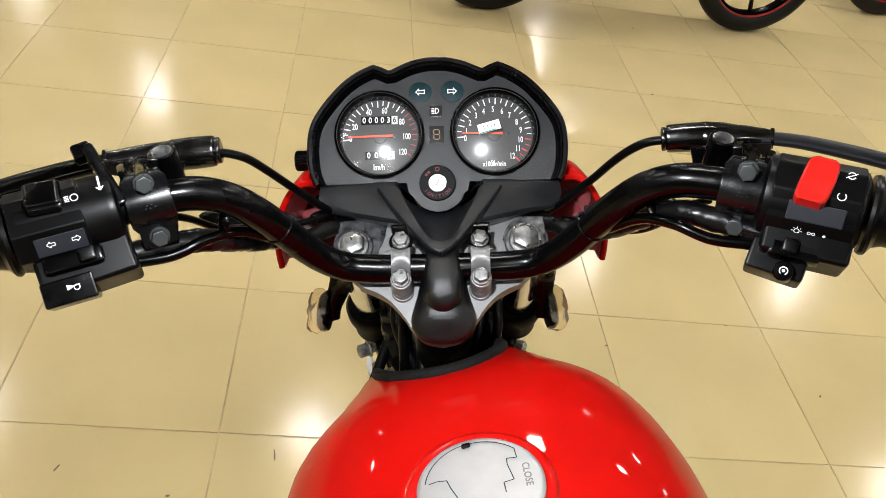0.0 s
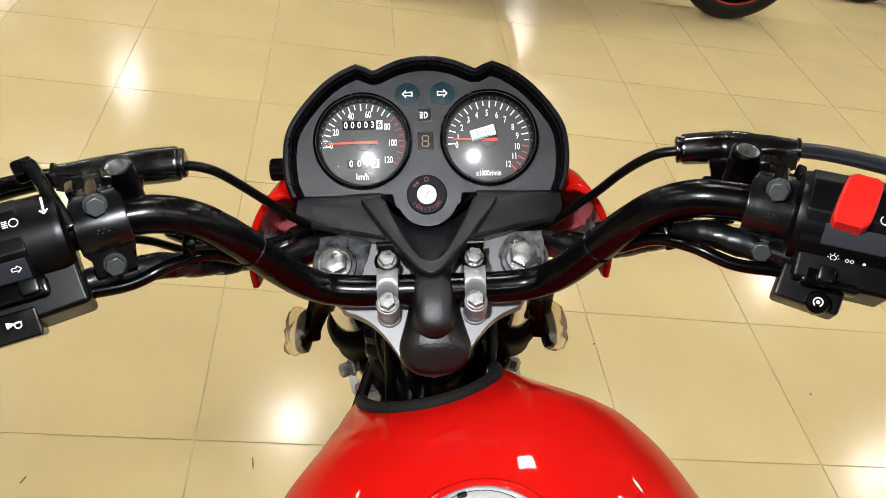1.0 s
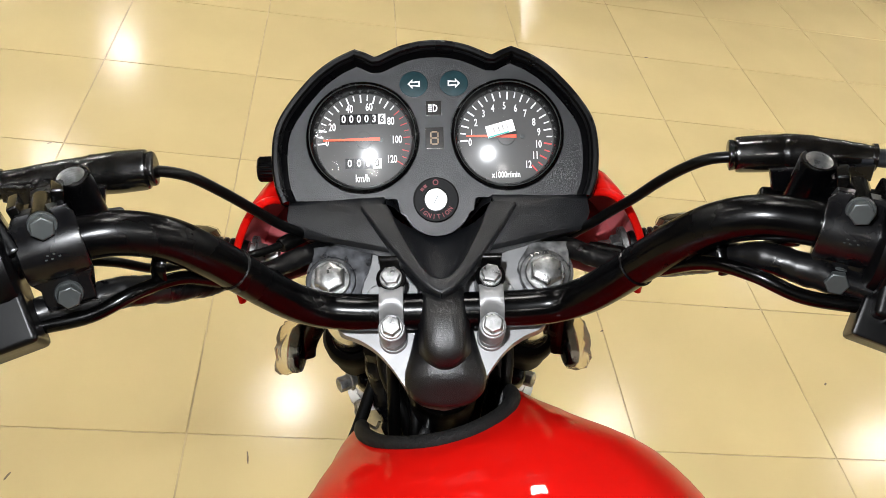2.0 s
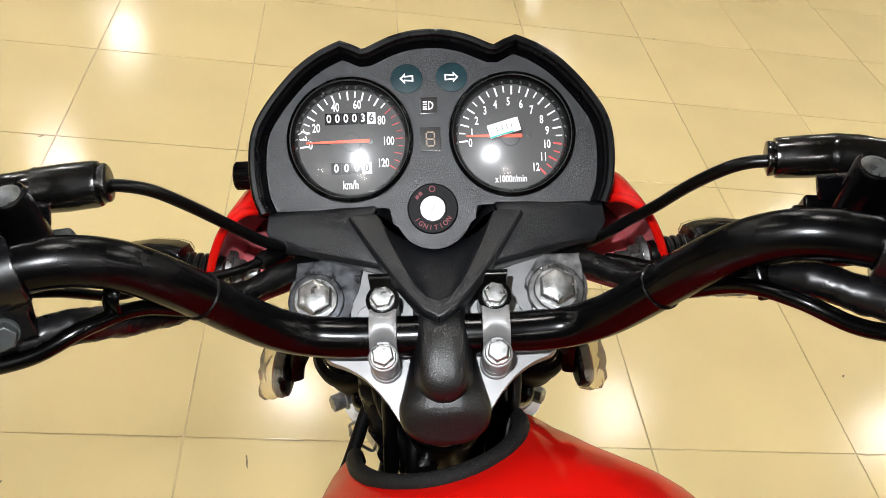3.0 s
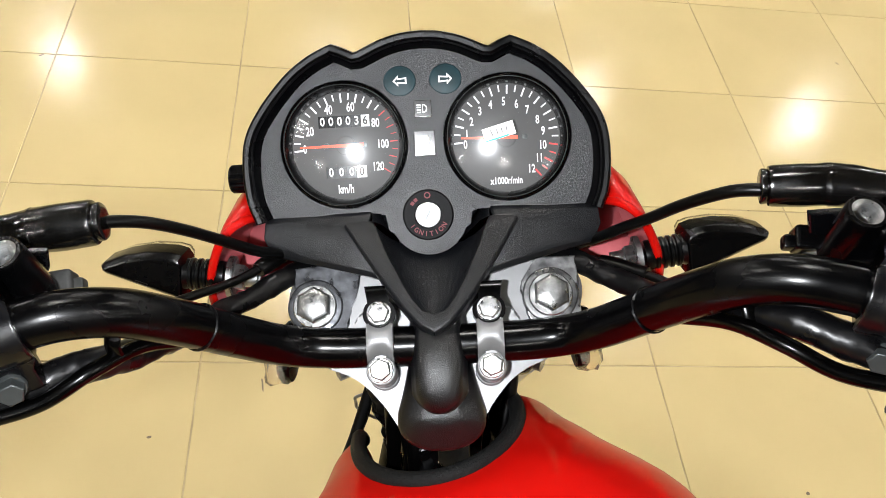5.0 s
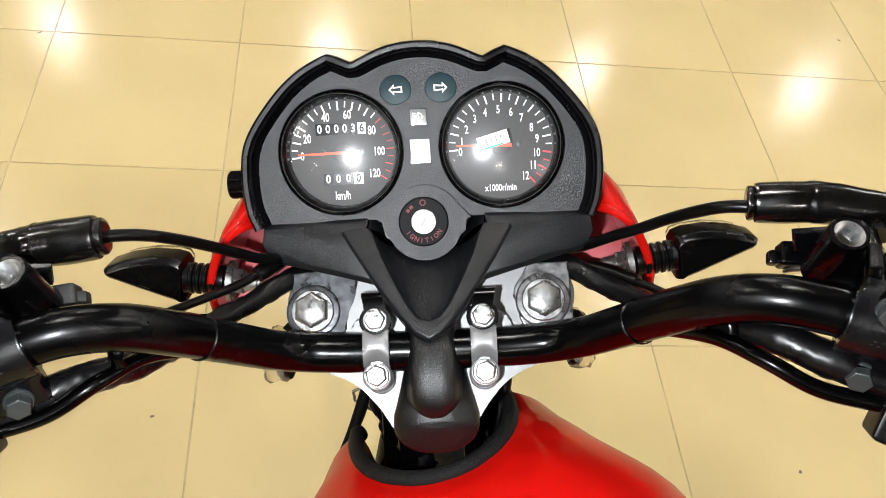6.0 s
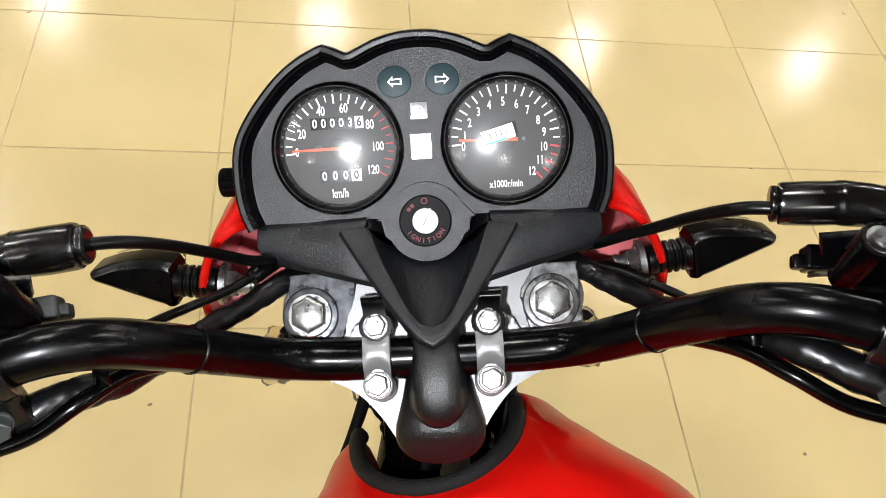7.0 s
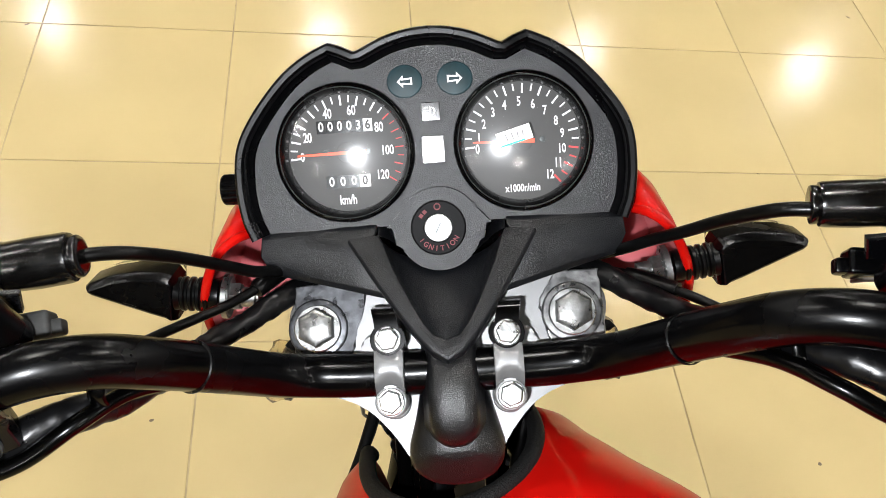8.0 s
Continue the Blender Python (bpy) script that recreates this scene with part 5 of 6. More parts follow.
HARNESS = [(0.068, 0.080, 0.893), (0.086, 0.062, 0.901), (0.104, 0.043, 0.907), (0.121, 0.020, 0.921), (0.132, -0.0080, 0.942), (0.142, -0.0320, 0.964), (0.155, -0.0470, 0.978), (0.172, -0.0600, 0.984),
           (0.200, -0.0740, 0.982)]
HARNESS_LEFT = mirrored(HARNESS[:4] + [(0.132, -0.0060, 0.940), (0.143, -0.0260, 0.957), (0.157, -0.0370, 0.966), (0.174, -0.0480, 0.971), (0.202, -0.0640, 0.974)])


def harness(pts, r):
    """Wires in a creased sleeve of black tape."""
    bm = bmesh.new()
    tube(bm, pts, r, 18, 16)
    for v in bm.verts:
        q = v.co * 75
        v.co += Vector((noise.noise(q), noise.noise(q + Vector((7, 1, 3))), noise.noise(q + Vector((2, 9, 5))))) * 0.0011
        q = v.co * 260
        v.co += Vector((noise.noise(q), noise.noise(q + Vector((4, 6, 1))), noise.noise(q + Vector((8, 3, 2))))) * 0.0006
    return part("wiring_harness", bm, TAPE, bike, "taped black wiring harness below the handlebar", 40)


harness(HARNESS_LEFT, [0.0065, 0.0065, 0.0060, 0.0060, 0.0068, 0.0078, 0.0080, 0.0080, 0.0075])
HARNESS_RIGHT = HARNESS[:4] + [(0.132, -0.0040, 0.944), (0.142, -0.0260, 0.968), (0.155, -0.0405, 0.9815), (0.172, -0.0540, 0.9850), (0.200, -0.0700, 0.984)]
harness(HARNESS_RIGHT, [0.0065, 0.0065, 0.0060, 0.0060, 0.0062, 0.0070, 0.0075, 0.0075, 0.0075])
for s in (-1, 1):
    # second wire beside the harness, and the tie that holds it to the bar
    d = 0.008 if s < 0 else 0.0
    cable("switch_wire", [(s * 0.118, -0.014, 0.950), (s * 0.134, -0.034 + d, 0.972 - d), (s * 0.150, -0.052 + d, 0.980 - d), (s * 0.170, -0.066 + d, 0.978 - d), (s * 0.196, -0.076 + d, 0.980 - d)], 0.0038, GLOSS_BLACK)
    bm = bmesh.new()
    tube(bm, [(s * 0.139, -0.0210, 0.985), (s * 0.141, -0.0330, 0.979), (s * 0.142, -0.0380 + d * 0.5, 0.974 - d * 0.6), (s * 0.143, -0.0380 + d, 0.969 - d)], 0.0040, 10, 5, 0.5)
    part("cable_tie", bm, GLOSS_BLACK, bike)


# ---- fork, lower bridge and what shows below the bar ----
def fork():
    bm = bmesh.new()
    box(bm, HEAD @ Matrix.Translation((0, 0.020, -0.205)), 0.140, 0.050, 0.030, 0.008, 3)
    box(bm, HEAD @ Matrix.Translation((0, -0.015, -0.215)), 0.090, 0.060, 0.030, 0.008, 3)
    low = part("lower_bridge", bm, GLOSS_BLACK, bike, "black steel lower fork bridge")
    for s in (-1, 1):
        at = HEAD @ Matrix.Translation((s * 0.0685, 0.0262, 0))
        bm = bmesh.new()
        lathe(bm, at, [(0.0150, -0.036), (0.0150, -0.56)], 28)
        leg = part("fork_tube", bm, CHROME, bike, "polished chrome fork tube", 60)
        bm = bmesh.new()
        lathe(bm, at, [(0.0158, -0.140), (0.0205, -0.141), (0.0230, -0.145), (0.0230, -0.160), (0.0200, -0.166), (0.0200, -0.196)], 32)
        part("headlamp_bracket", bm, MATT_RUBBER, leg, "black bracket sleeve round the fork tube", 40)
        bm = bmesh.new()
        lathe(bm, at, [(0.0155, -0.330), (0.0235, -0.332), (0.0240, -0.350), (0.0225, -0.356), (0.0225, -0.62), (0.016, -0.64), (0.014, -0.665), (0, -0.665)], 28)
        part("fork_slider", bm, BRUSHED, leg, "grey alloy fork slider", 50)
        bm = bmesh.new()
        hex_bolt(bm, axis_frame((s * (0.068 if s > 0 else 0.0765), 0.1195, 0.7085), (s * 0.78, -0.45, 0.1)), 0.0115, 0.0120, 0.0085)
        lathe(bm, axis_frame((s * (0.068 if s > 0 else 0.0765), 0.1195, 0.7085), (s * 0.78, -0.45, 0.1)), [(0.0052, -0.020), (0.0052, 0.001)], 14)
        part("pinch_bolt", bm, ZINC, low, "zinc plated hexagon bolt")
        # round side reflector, still in its clear wrap, on a thin stay
        c = Vector((-0.1045, 0.0690, 0.8050)) if s < 0 else Vector((0.0950, 0.0765, 0.7945))
        m = axis_frame(c, (s * 0.96, 0.12, 0.05)) @ Matrix.Diagonal((1.10, 1.10, 0.9, 1))
        bm = bmesh.new()
        lathe(bm, m, [(0, -0.006), (0.0150, -0.005), (0.0159, -0.002), (0.0159, 0.002), (0.0150, 0.003)], 32)
        body = part("side_reflector", bm, PLASTIC_SMOOTH, bike, "round amber side reflector in clear wrap", 40)
        bm = bmesh.new()
        lathe(bm, m, [(0.0150, 0.002), (0.0139, 0.0048), (0, 0.0060)], 32)
        part("reflector_lens", bm, AMBER, body, "amber lens")
        bm = bmesh.new()
        lathe(bm, m, [(0.0162, -0.003), (0.0178, 0.004), (0.0184, 0.009), (0.0160, 0.0135), (0.0100, 0.0150), (0, 0.0155)], 18)
        for v in bm.verts:
            v.co += Vector((random.uniform(-1, 1), random.uniform(-1, 1), random.uniform(-1, 1))) * 0.0012
        part("wrap", bm, WRAP, body, "crumpled clear plastic wrap", 50)
        bm = bmesh.new()
        tube(bm, [HEAD @ Vector((s * 0.083, 0.022, -0.050)), HEAD @ Vector((s * 0.086, 0.026, -0.080)), c + Vector((-s * 0.007, 0.002, 0.004)), c + Vector((-s * 0.006, 0, -0.010))], [0.012, 0.011, 0.008, 0.006], 8, 3, 0.35)
        part("reflector_stay", bm, PLASTIC_SMOOTH, body)
    bm = bmesh.new()
    lathe(bm, HEAD @ Matrix.Translation((0, -0.034, 0)), [(0, -0.036), (0.0225, -0.036), (0.0240, -0.046), (0.0230, -0.052), (0.0230, -0.150), (0.0265, -0.158), (0.0265, -0.185), (0, -0.19)], 32)
    part("steering_head", bm, PLASTIC, bike, "black steering head tube")
    return low


fork()
for k, (x0, x1) in enumerate(((-0.036, -0.026), (-0.028, -0.020), (-0.040, -0.024), (0.030, 0.020), (0.046, 0.036), (-0.016, -0.020))):
    cable("frame_wire", [(x0 * 0.9, 0.070, 0.835 + 0.004 * k), (x0, 0.045, 0.810), (x1, 0.022 - 0.003 * k, 0.775), (x1 * 1.05, -0.004, 0.725), (x1 * 1.1, -0.030, 0.660)], 0.0042 + 0.0006 * (k % 3), RUBBER,
          "black wiring behind the fork" if k == 0 else "")
cable("drain_hose", [(-0.040, 0.078, 0.800), (-0.052, 0.058, 0.775), (-0.064, 0.036, 0.752), (-0.076, 0.012, 0.735), (-0.088, -0.020, 0.700)], 0.0042, MATT_RUBBER, "matt black rubber hose beside the tank")
cable("drain_hose", [(-0.046, 0.074, 0.782), (-0.058, 0.052, 0.752), (-0.067, 0.036, 0.735), (-0.070, 0.014, 0.700)], 0.0034, MATT_RUBBER)
cable("clutch_hose", [(-0.0340, 0.050, 0.842), (-0.0340, 0.034, 0.812), (-0.0345, 0.0165, 0.780), (-0.0362, -0.002, 0.740), (-0.038, -0.020, 0.700)], 0.0046, RUBBER, "straight black cable sheath")


def wire_loom(pts, r):
    """A lumpy bundle of wires wound in black tape, with creases."""
    bm = bmesh.new()
    tube(bm, pts, r, 20, 14)
    for v in bm.verts:
        q = v.co * 130
        v.co += Vector((noise.noise(q), noise.noise(q + Vector((7, 1, 3))), noise.noise(q + Vector((2, 9, 5))))) * 0.0036
        v.co += Vector((0, -0.4, 0.9)) * 0.0012 * abs(noise.noise(Vector((v.co.x * 60, v.co.y * 60, v.co.z * 420))))
    return part("wire_loom", bm, TAPE, bike, "creased black tape round a bundle of wires", 24)


wire_loom([(-0.046, 0.085, 0.830), (-0.0450, 0.062, 0.790), (-0.0400, 0.046, 0.755), (-0.0380, 0.036, 0.735), (-0.036, 0.016, 0.700)], [0.0105, 0.0105, 0.0075, 0.0060, 0.0058])
wire_loom([(-0.012, 0.030, 0.800), (-0.014, 0.010, 0.770), (-0.012, -0.014, 0.735)], [0.0080, 0.0095, 0.0085])
wire_loom([(0.044, 0.062, 0.825), (0.040, 0.040, 0.795), (0.036, 0.016, 0.765)], [0.0075, 0.0080, 0.0070])
bm = bmesh.new()
box(bm, axis_frame((-0.0255, 0.0150, 0.744), (0.1, -0.5, 0.85)) @ pose(0, 0, 0, 0, 0, 8), 0.0125, 0.0165, 0.0100, 0.0010, 2)
part("wire_connector", bm, GREY_RUBBER, bike, "dusty grey plastic wire connector")
bm = bmesh.new()
hex_bolt(bm, axis_frame((0.004, -0.030, 0.782), (0, -0.42, 0.9)), 0.0120, 0.0070, 0.0100)
part("frame_nut", bm, ZINC, bike, "bright nut deep below the stem")
cable("frame_gusset", [(-0.036, 0.060, 0.700), (-0.048, 0.030, 0.660), (-0.062, -0.020, 0.600)], 0.0140, GLOSS_BLACK)
cable("frame_gusset", [(0.030, 0.060, 0.700), (0.036, 0.030, 0.660), (0.050, -0.020, 0.600)], 0.0140, GLOSS_BLACK)
cable("wire_clip", [(-0.0560, 0.086, 0.7330), (-0.0614, 0.082, 0.7305), (-0.0690, 0.082, 0.7255), (-0.0697, 0.082, 0.7180), (-0.0690, 0.082, 0.7086), (-0.0565, 0.082, 0.6920), (-0.0519, 0.084, 0.6976)], 0.0013, ZINC, "bent bright wire clip")


# ---- headlamp shell and turn signals ----
def headlamp():
    # rear edge of the cowl from its lower tip up and over to the middle, then rings further ahead
    edge = smooth_path([(0.1315, 0.0545, 0.8680), (0.1325, 0.0560, 0.8800), (0.1320, 0.0590, 0.8980), (0.1270, 0.0630, 0.9150), (0.1185, 0.0690, 0.9300), (0.1080, 0.0770, 0.9340), (0.0970, 0.0920, 0.9220), (0.080, 0.1120, 0.9030), (0.040, 0.1200, 0.8980),
                        (0.0, 0.1200, 0.8980)], 4)
    edge = edge + [Vector((-p.x, p.y, p.z)) for p in edge[-2::-1]]
    n = len(edge)

    def ring(f, off):
        out = []
        for k, p in enumerate(edge):
            side = 1 - abs(2 * k / (n - 1) - 1)
            x = p.x * (1 - 0.30 * f * f) - math.copysign(off, p.x) * (1 - side)
            z = p.z + (0.800 + 0.100 * side - p.z) * f * f - off * side - 0.030 * f * (1 - side)
            out.append((x, p.y + (0.225 - p.y) * f, z))
        return out
    bm, inner = bmesh.new(), bmesh.new()
    for mesh_, off in ((bm, 0.0), (inner, 0.003)):
        rows = [[mesh_.verts.new(p) for p in ring(f, off)] for f in (0, 0.1, 0.25, 0.45, 0.7, 1.0)]
        for a, b in zip(rows, rows[1:]):
            for i in range(n - 1):
                mesh_.faces.new((a[i], a[i + 1], b[i + 1], b[i]))
    shell = part("headlamp_shell", bm, RED, bike, "glossy red headlamp cowl open at the back", 60)
    m = shell.modifiers.new("thick", "SOLIDIFY")
    m.thickness, m.offset = 0.0028, 0
    bm = bmesh.new()
    tube(bm, edge, 0.0026, 8, 1)
    part("shell_rim", bm, RED, shell, "", 60)
    part("shell_lining", inner, RED_INNER, shell, "dull pink red inside of the cowl", 60)
    # pink red floor of the cowl, at both sides
    for s in (-1, 1):
        bm = bmesh.new()
        rows = [[(0.1290, 0.0640, 0.8720), (0.1120, 0.0700, 0.8700), (0.0920, 0.0830, 0.8680), (0.0600, 0.0950, 0.8660)], [(0.1290, 0.1050, 0.8690), (0.1120, 0.1080, 0.8670), (0.0920, 0.1120, 0.8650), (0.0600, 0.1160, 0.8630)],
                [(0.1150, 0.1750, 0.8750), (0.1000, 0.1750, 0.8700), (0.0850, 0.1750, 0.8680), (0.0600, 0.1750, 0.8680)]]
        vs = [[bm.verts.new((s * x, y, z)) for x, y, z in row] for row in rows]
        for a, b in zip(vs, vs[1:]):
            for i in range(3):
                bm.faces.new((a[i], a[i + 1], b[i + 1], b[i]))
        pan = part("shell_floor", bm, RED_INNER, shell, "dull pink red inside of the cowl", 60)
        m = pan.modifiers.new("thick", "SOLIDIFY")
        m.thickness, m.offset = 0.0025, -1
    bm = bmesh.new()
    m = axis_frame((0, 0.140, 0.800), (0, 1, -0.08))
    lathe(bm, m, [(0, -0.045), (0.050, -0.040), (0.074, -0.015), (0.086, 0.03), (0.090, 0.075)], 40)
    part("lamp_bowl", bm, PLASTIC_SMOOTH, shell, "black headlamp bowl", 60)
    bm = bmesh.new()
    lathe(bm, m, [(0.092, 0.072), (0.092, 0.084), (0.084, 0.090), (0.050, 0.098), (0, 0.102)], 40)
    part("lamp_lens", bm, CLEAR, shell, "clear headlamp lens", 60)
    return shell


headlamp()


def turn_signal(s):
    a, b = Vector((s * 0.1045, 0.0640, 0.8980)), Vector((s * 0.1865, 0.0700, 0.9070))
    d = (b - a).normalized()
    m = axis_frame(a, d, (0, 0.5, 0.85))
    thin = Matrix.Diagonal((0.86, 0.86, 1, 1))
    bm = bmesh.new()
    prof = [(0, 0.0195), (0.0085, 0.0195), (0.0090, 0.0225)]
    for k in range(4):
        z = 0.0245 + 0.0042 * k
        prof += [(0.0085, z), (0.0096, z + 0.0008), (0.0096, z + 0.0024), (0.0085, z + 0.0032)]
    lathe(bm, m, prof + [(0.0098, 0.043), (0, 0.043)], 24)
    sig = part("turn_signal", bm, RUBBER, bike, "black arrow-shaped turn signal on a ribbed rubber stem", 35)
    # arrow-shaped body with a flat face to the rider
    bm = bmesh.new()
    shape = [(0.0418, -0.0140), (0.0412, 0.0080), (0.0440, 0.0122), (0.0500, 0.0136), (0.0640, 0.0132), (0.0780, 0.0100), (0.0890, 0.0052), (0.0915, 0.0028), (0.0908, -0.0006), (0.0880, -0.0026), (0.0560, -0.0122), (0.0490, -0.0140)]
    face = basis(a, d, m.col[0].xyz, m.col[1].xyz * s)
    dome(bm, shape, face, [(0.0012, -0.0120), (0.0, -0.0110), (0.0, 0.0030), (0.0010, 0.0058), (0.0028, 0.0082), (0.0036, 0.0086), (0.0044, 0.0086)])
    bm.faces.new([v for v in list(bm.verts)[:len(shape)]])
    part("signal_body", bm, PLASTIC_SMOOTH, sig, "", 24)
    # clear lens on the far side
    bm = bmesh.new()
    dome(bm, [(u, v + 0.0008) for u, v in shape], basis(a, d, m.col[0].xyz, m.col[1].xyz * -s), [(0.0016, 0.0110), (0.0008, 0.0125), (0.0012, 0.0170), (0.0030, 0.0195), (0.0045, 0.0200)])
    part("signal_lens", bm, CLEAR, sig, "clear signal lens", 50)
    # nut and washer inside the headlamp shell
    bm = bmesh.new()
    m = m @ Matrix.Translation((0, 0, 0.012))
    lathe(bm, m, [(0.0, 0.002), (0.0125, 0.002), (0.0125, 0.005), (0.0, 0.005)], 28)
    hex_bolt(bm, m @ Matrix.Translation((0, 0, 0.003)) @ pose(0, 0, 0, 180, 0, 0), 0.0140, 0.0075, 0.0110)
    lathe(bm, m, [(0.0055, -0.012), (0.0055, 0.0)], 16)
    part("mounting_nut", bm, ZINC, sig, "zinc plated nut and washer")
    return sig


turn_signal(-1)
turn_signal(1)

# ---- fuel tank: the frame is turned a little against the steering ----
STEM = Vector((0, -0.020, 0.86))
BODY = Matrix.Translation(STEM) @ Matrix.Rotation(radians(14.28), 4, Vector((0, -math.sin(RAKE), math.cos(RAKE)))) @ Matrix.Rotation(radians(1.67), 4, "Y") @ Matrix.Rotation(radians(-1.97), 4, "X") @ Matrix.Translation(Vector((0, -0.0089, 0.0176)) - STEM)
TANK = [(0.064, 0.0542, 0.7437, 0.660), (0.059, 0.0620, 0.7607, 0.640), (0.045, 0.0861, 0.7787, 0.620), (0.012, 0.1080, 0.7978, 0.600), (-0.050, 0.1485, 0.8275, 0.600),
        (-0.120, 0.1600, 0.8405, 0.600), (-0.200, 0.1530, 0.8450, 0.600), (-0.290, 0.1320, 0.8246, 0.620), (-0.350, 0.0950, 0.7846, 0.650), (-0.378, 0.0400, 0.7476, 0.700)]
TANK_X = -0.0019


def tank_section(y):
    ys = [r[0] for r in TANK]
    k = max(i for i in range(len(ys)) if ys[i] >= y or i == 0)
    k = min(k, len(TANK) - 2)
    t = (ys[k] - y) / (ys[k] - ys[k + 1])
    def cr(j):
        a, b, c, d = (TANK[max(0, min(len(TANK) - 1, q))][j] for q in (k - 1, k, k + 1, k + 2))
        return 0.5 * (2 * b + (c - a) * t + (2 * a - 5 * b + 4 * c - d) * t * t + (3 * b - a - 3 * c + d) * t ** 3)
    return cr(1), cr(2), cr(3)


def tank_top(x, y):
    """Height of the tank's skin above (x, y) of its own frame."""
    w, zt, zb = tank_section(y)
    zc = zb + 0.438 * (zt - zb)
    f = max(0.0, 1 - abs((x - TANK_X) / w) ** 3.0)
    return zc + (zt - zc) * f ** (1 / 2.0)


def fuel_tank():
    bm = bmesh.new()
    n, seg = 56, 64
    y0, y1 = TANK[0][0], TANK[-1][0]
    rings = []
    for i in range(n + 1):
        t = i / n
        y = y0 + (y1 - y0) * (0.5 - 0.5 * math.cos(math.pi * t))
        w, zt, zb = tank_section(max(min(y, y0 - 1e-5), y1 + 1e-5))
        zc = zb + 0.438 * (zt - zb)
        ring = []
        for j in range(seg):
            a = 2 * math.pi * j / seg
            c, s = math.cos(a), math.sin(a)
            x = w * math.copysign(abs(c) ** (2 / 3.0), c)
            h = (zt - zc) if s > 0 else (zc - zb)
            z = zc + h * math.copysign(abs(s) ** (1.0 if s > 0 else 0.55), s)
            if s > 0:
                z = zc + h * (max(0.0, 1 - abs(x / w) ** 3.0)) ** 0.5
            ring.append(bm.verts.new((TANK_X + x, y, z)))
        rings.append(ring)
    for a, b in zip(rings, rings[1:]):
        for j in range(seg):
            bm.faces.new((a[j], a[(j + 1) % seg], b[(j + 1) % seg], b[j]))
    bm.faces.new(rings[0][::-1])
    bm.faces.new(rings[-1])
    bmesh.ops.recalc_face_normals(bm, faces=bm.faces)
    me = bpy.data.meshes.new("fuel_tank")
    bm.to_mesh(me)
    bm.free()
    tank = new("fuel_tank", me)
    # recess for the steering head
    cut = bmesh.new()
    prism(cut, notch(0.0, 10) + [(TANK_X + NOTCH, 0.25), (TANK_X - NOTCH, 0.25)], Matrix.Identity(4), 0.45, 1.0)
    bmesh.ops.recalc_face_normals(cut, faces=cut.faces)
    cme = bpy.data.meshes.new("cut")
    cut.to_mesh(cme)
    cut.free()
    cutter = new("cut", cme)
    mod = tank.modifiers.new("recess", "BOOLEAN")
    mod.operation, mod.object, mod.solver = "DIFFERENCE", cutter, "EXACT"
    done = bpy.data.meshes.new_from_object(tank.evaluated_get(bpy.context.evaluated_depsgraph_get()))
    bpy.data.objects.remove(tank)
    bpy.data.objects.remove(cutter)
    out = bmesh.new()
    out.from_mesh(done)
    out.transform(BODY)
    ob = part("fuel_tank", out, RED, bike, "glossy red rounded fuel tank", 50)
    # foam strip round the recess
    bm = bmesh.new()
    pts = [BODY @ Vector((x, y, tank_top(x, y) + 0.0005)) for x, y in notch(0.0, 5)]
    tube(bm, pts, 0.0053, 12, 5)
    part("edge_strip", bm, FOAM, ob, "black foam rubber edge strip", 50)
    return ob


NOTCH = 0.0529


def notch(grow, n):
    """The recess's outline, from its left front round the back to its right front."""
    r = NOTCH + grow
    back = -0.0267
    side = [(TANK_X - r, 0.056), (TANK_X - r, 0.050)]
    arc = [(TANK_X + r * math.cos(a), back + 0.056 + 0.056 * math.sin(a)) for a in (math.pi + math.pi * i / (2 * n) for i in range(2 * n + 1))]
    return side + arc + [(-x + 2 * TANK_X, y) for x, y in side[::-1]]


tank_ob = fuel_tank()


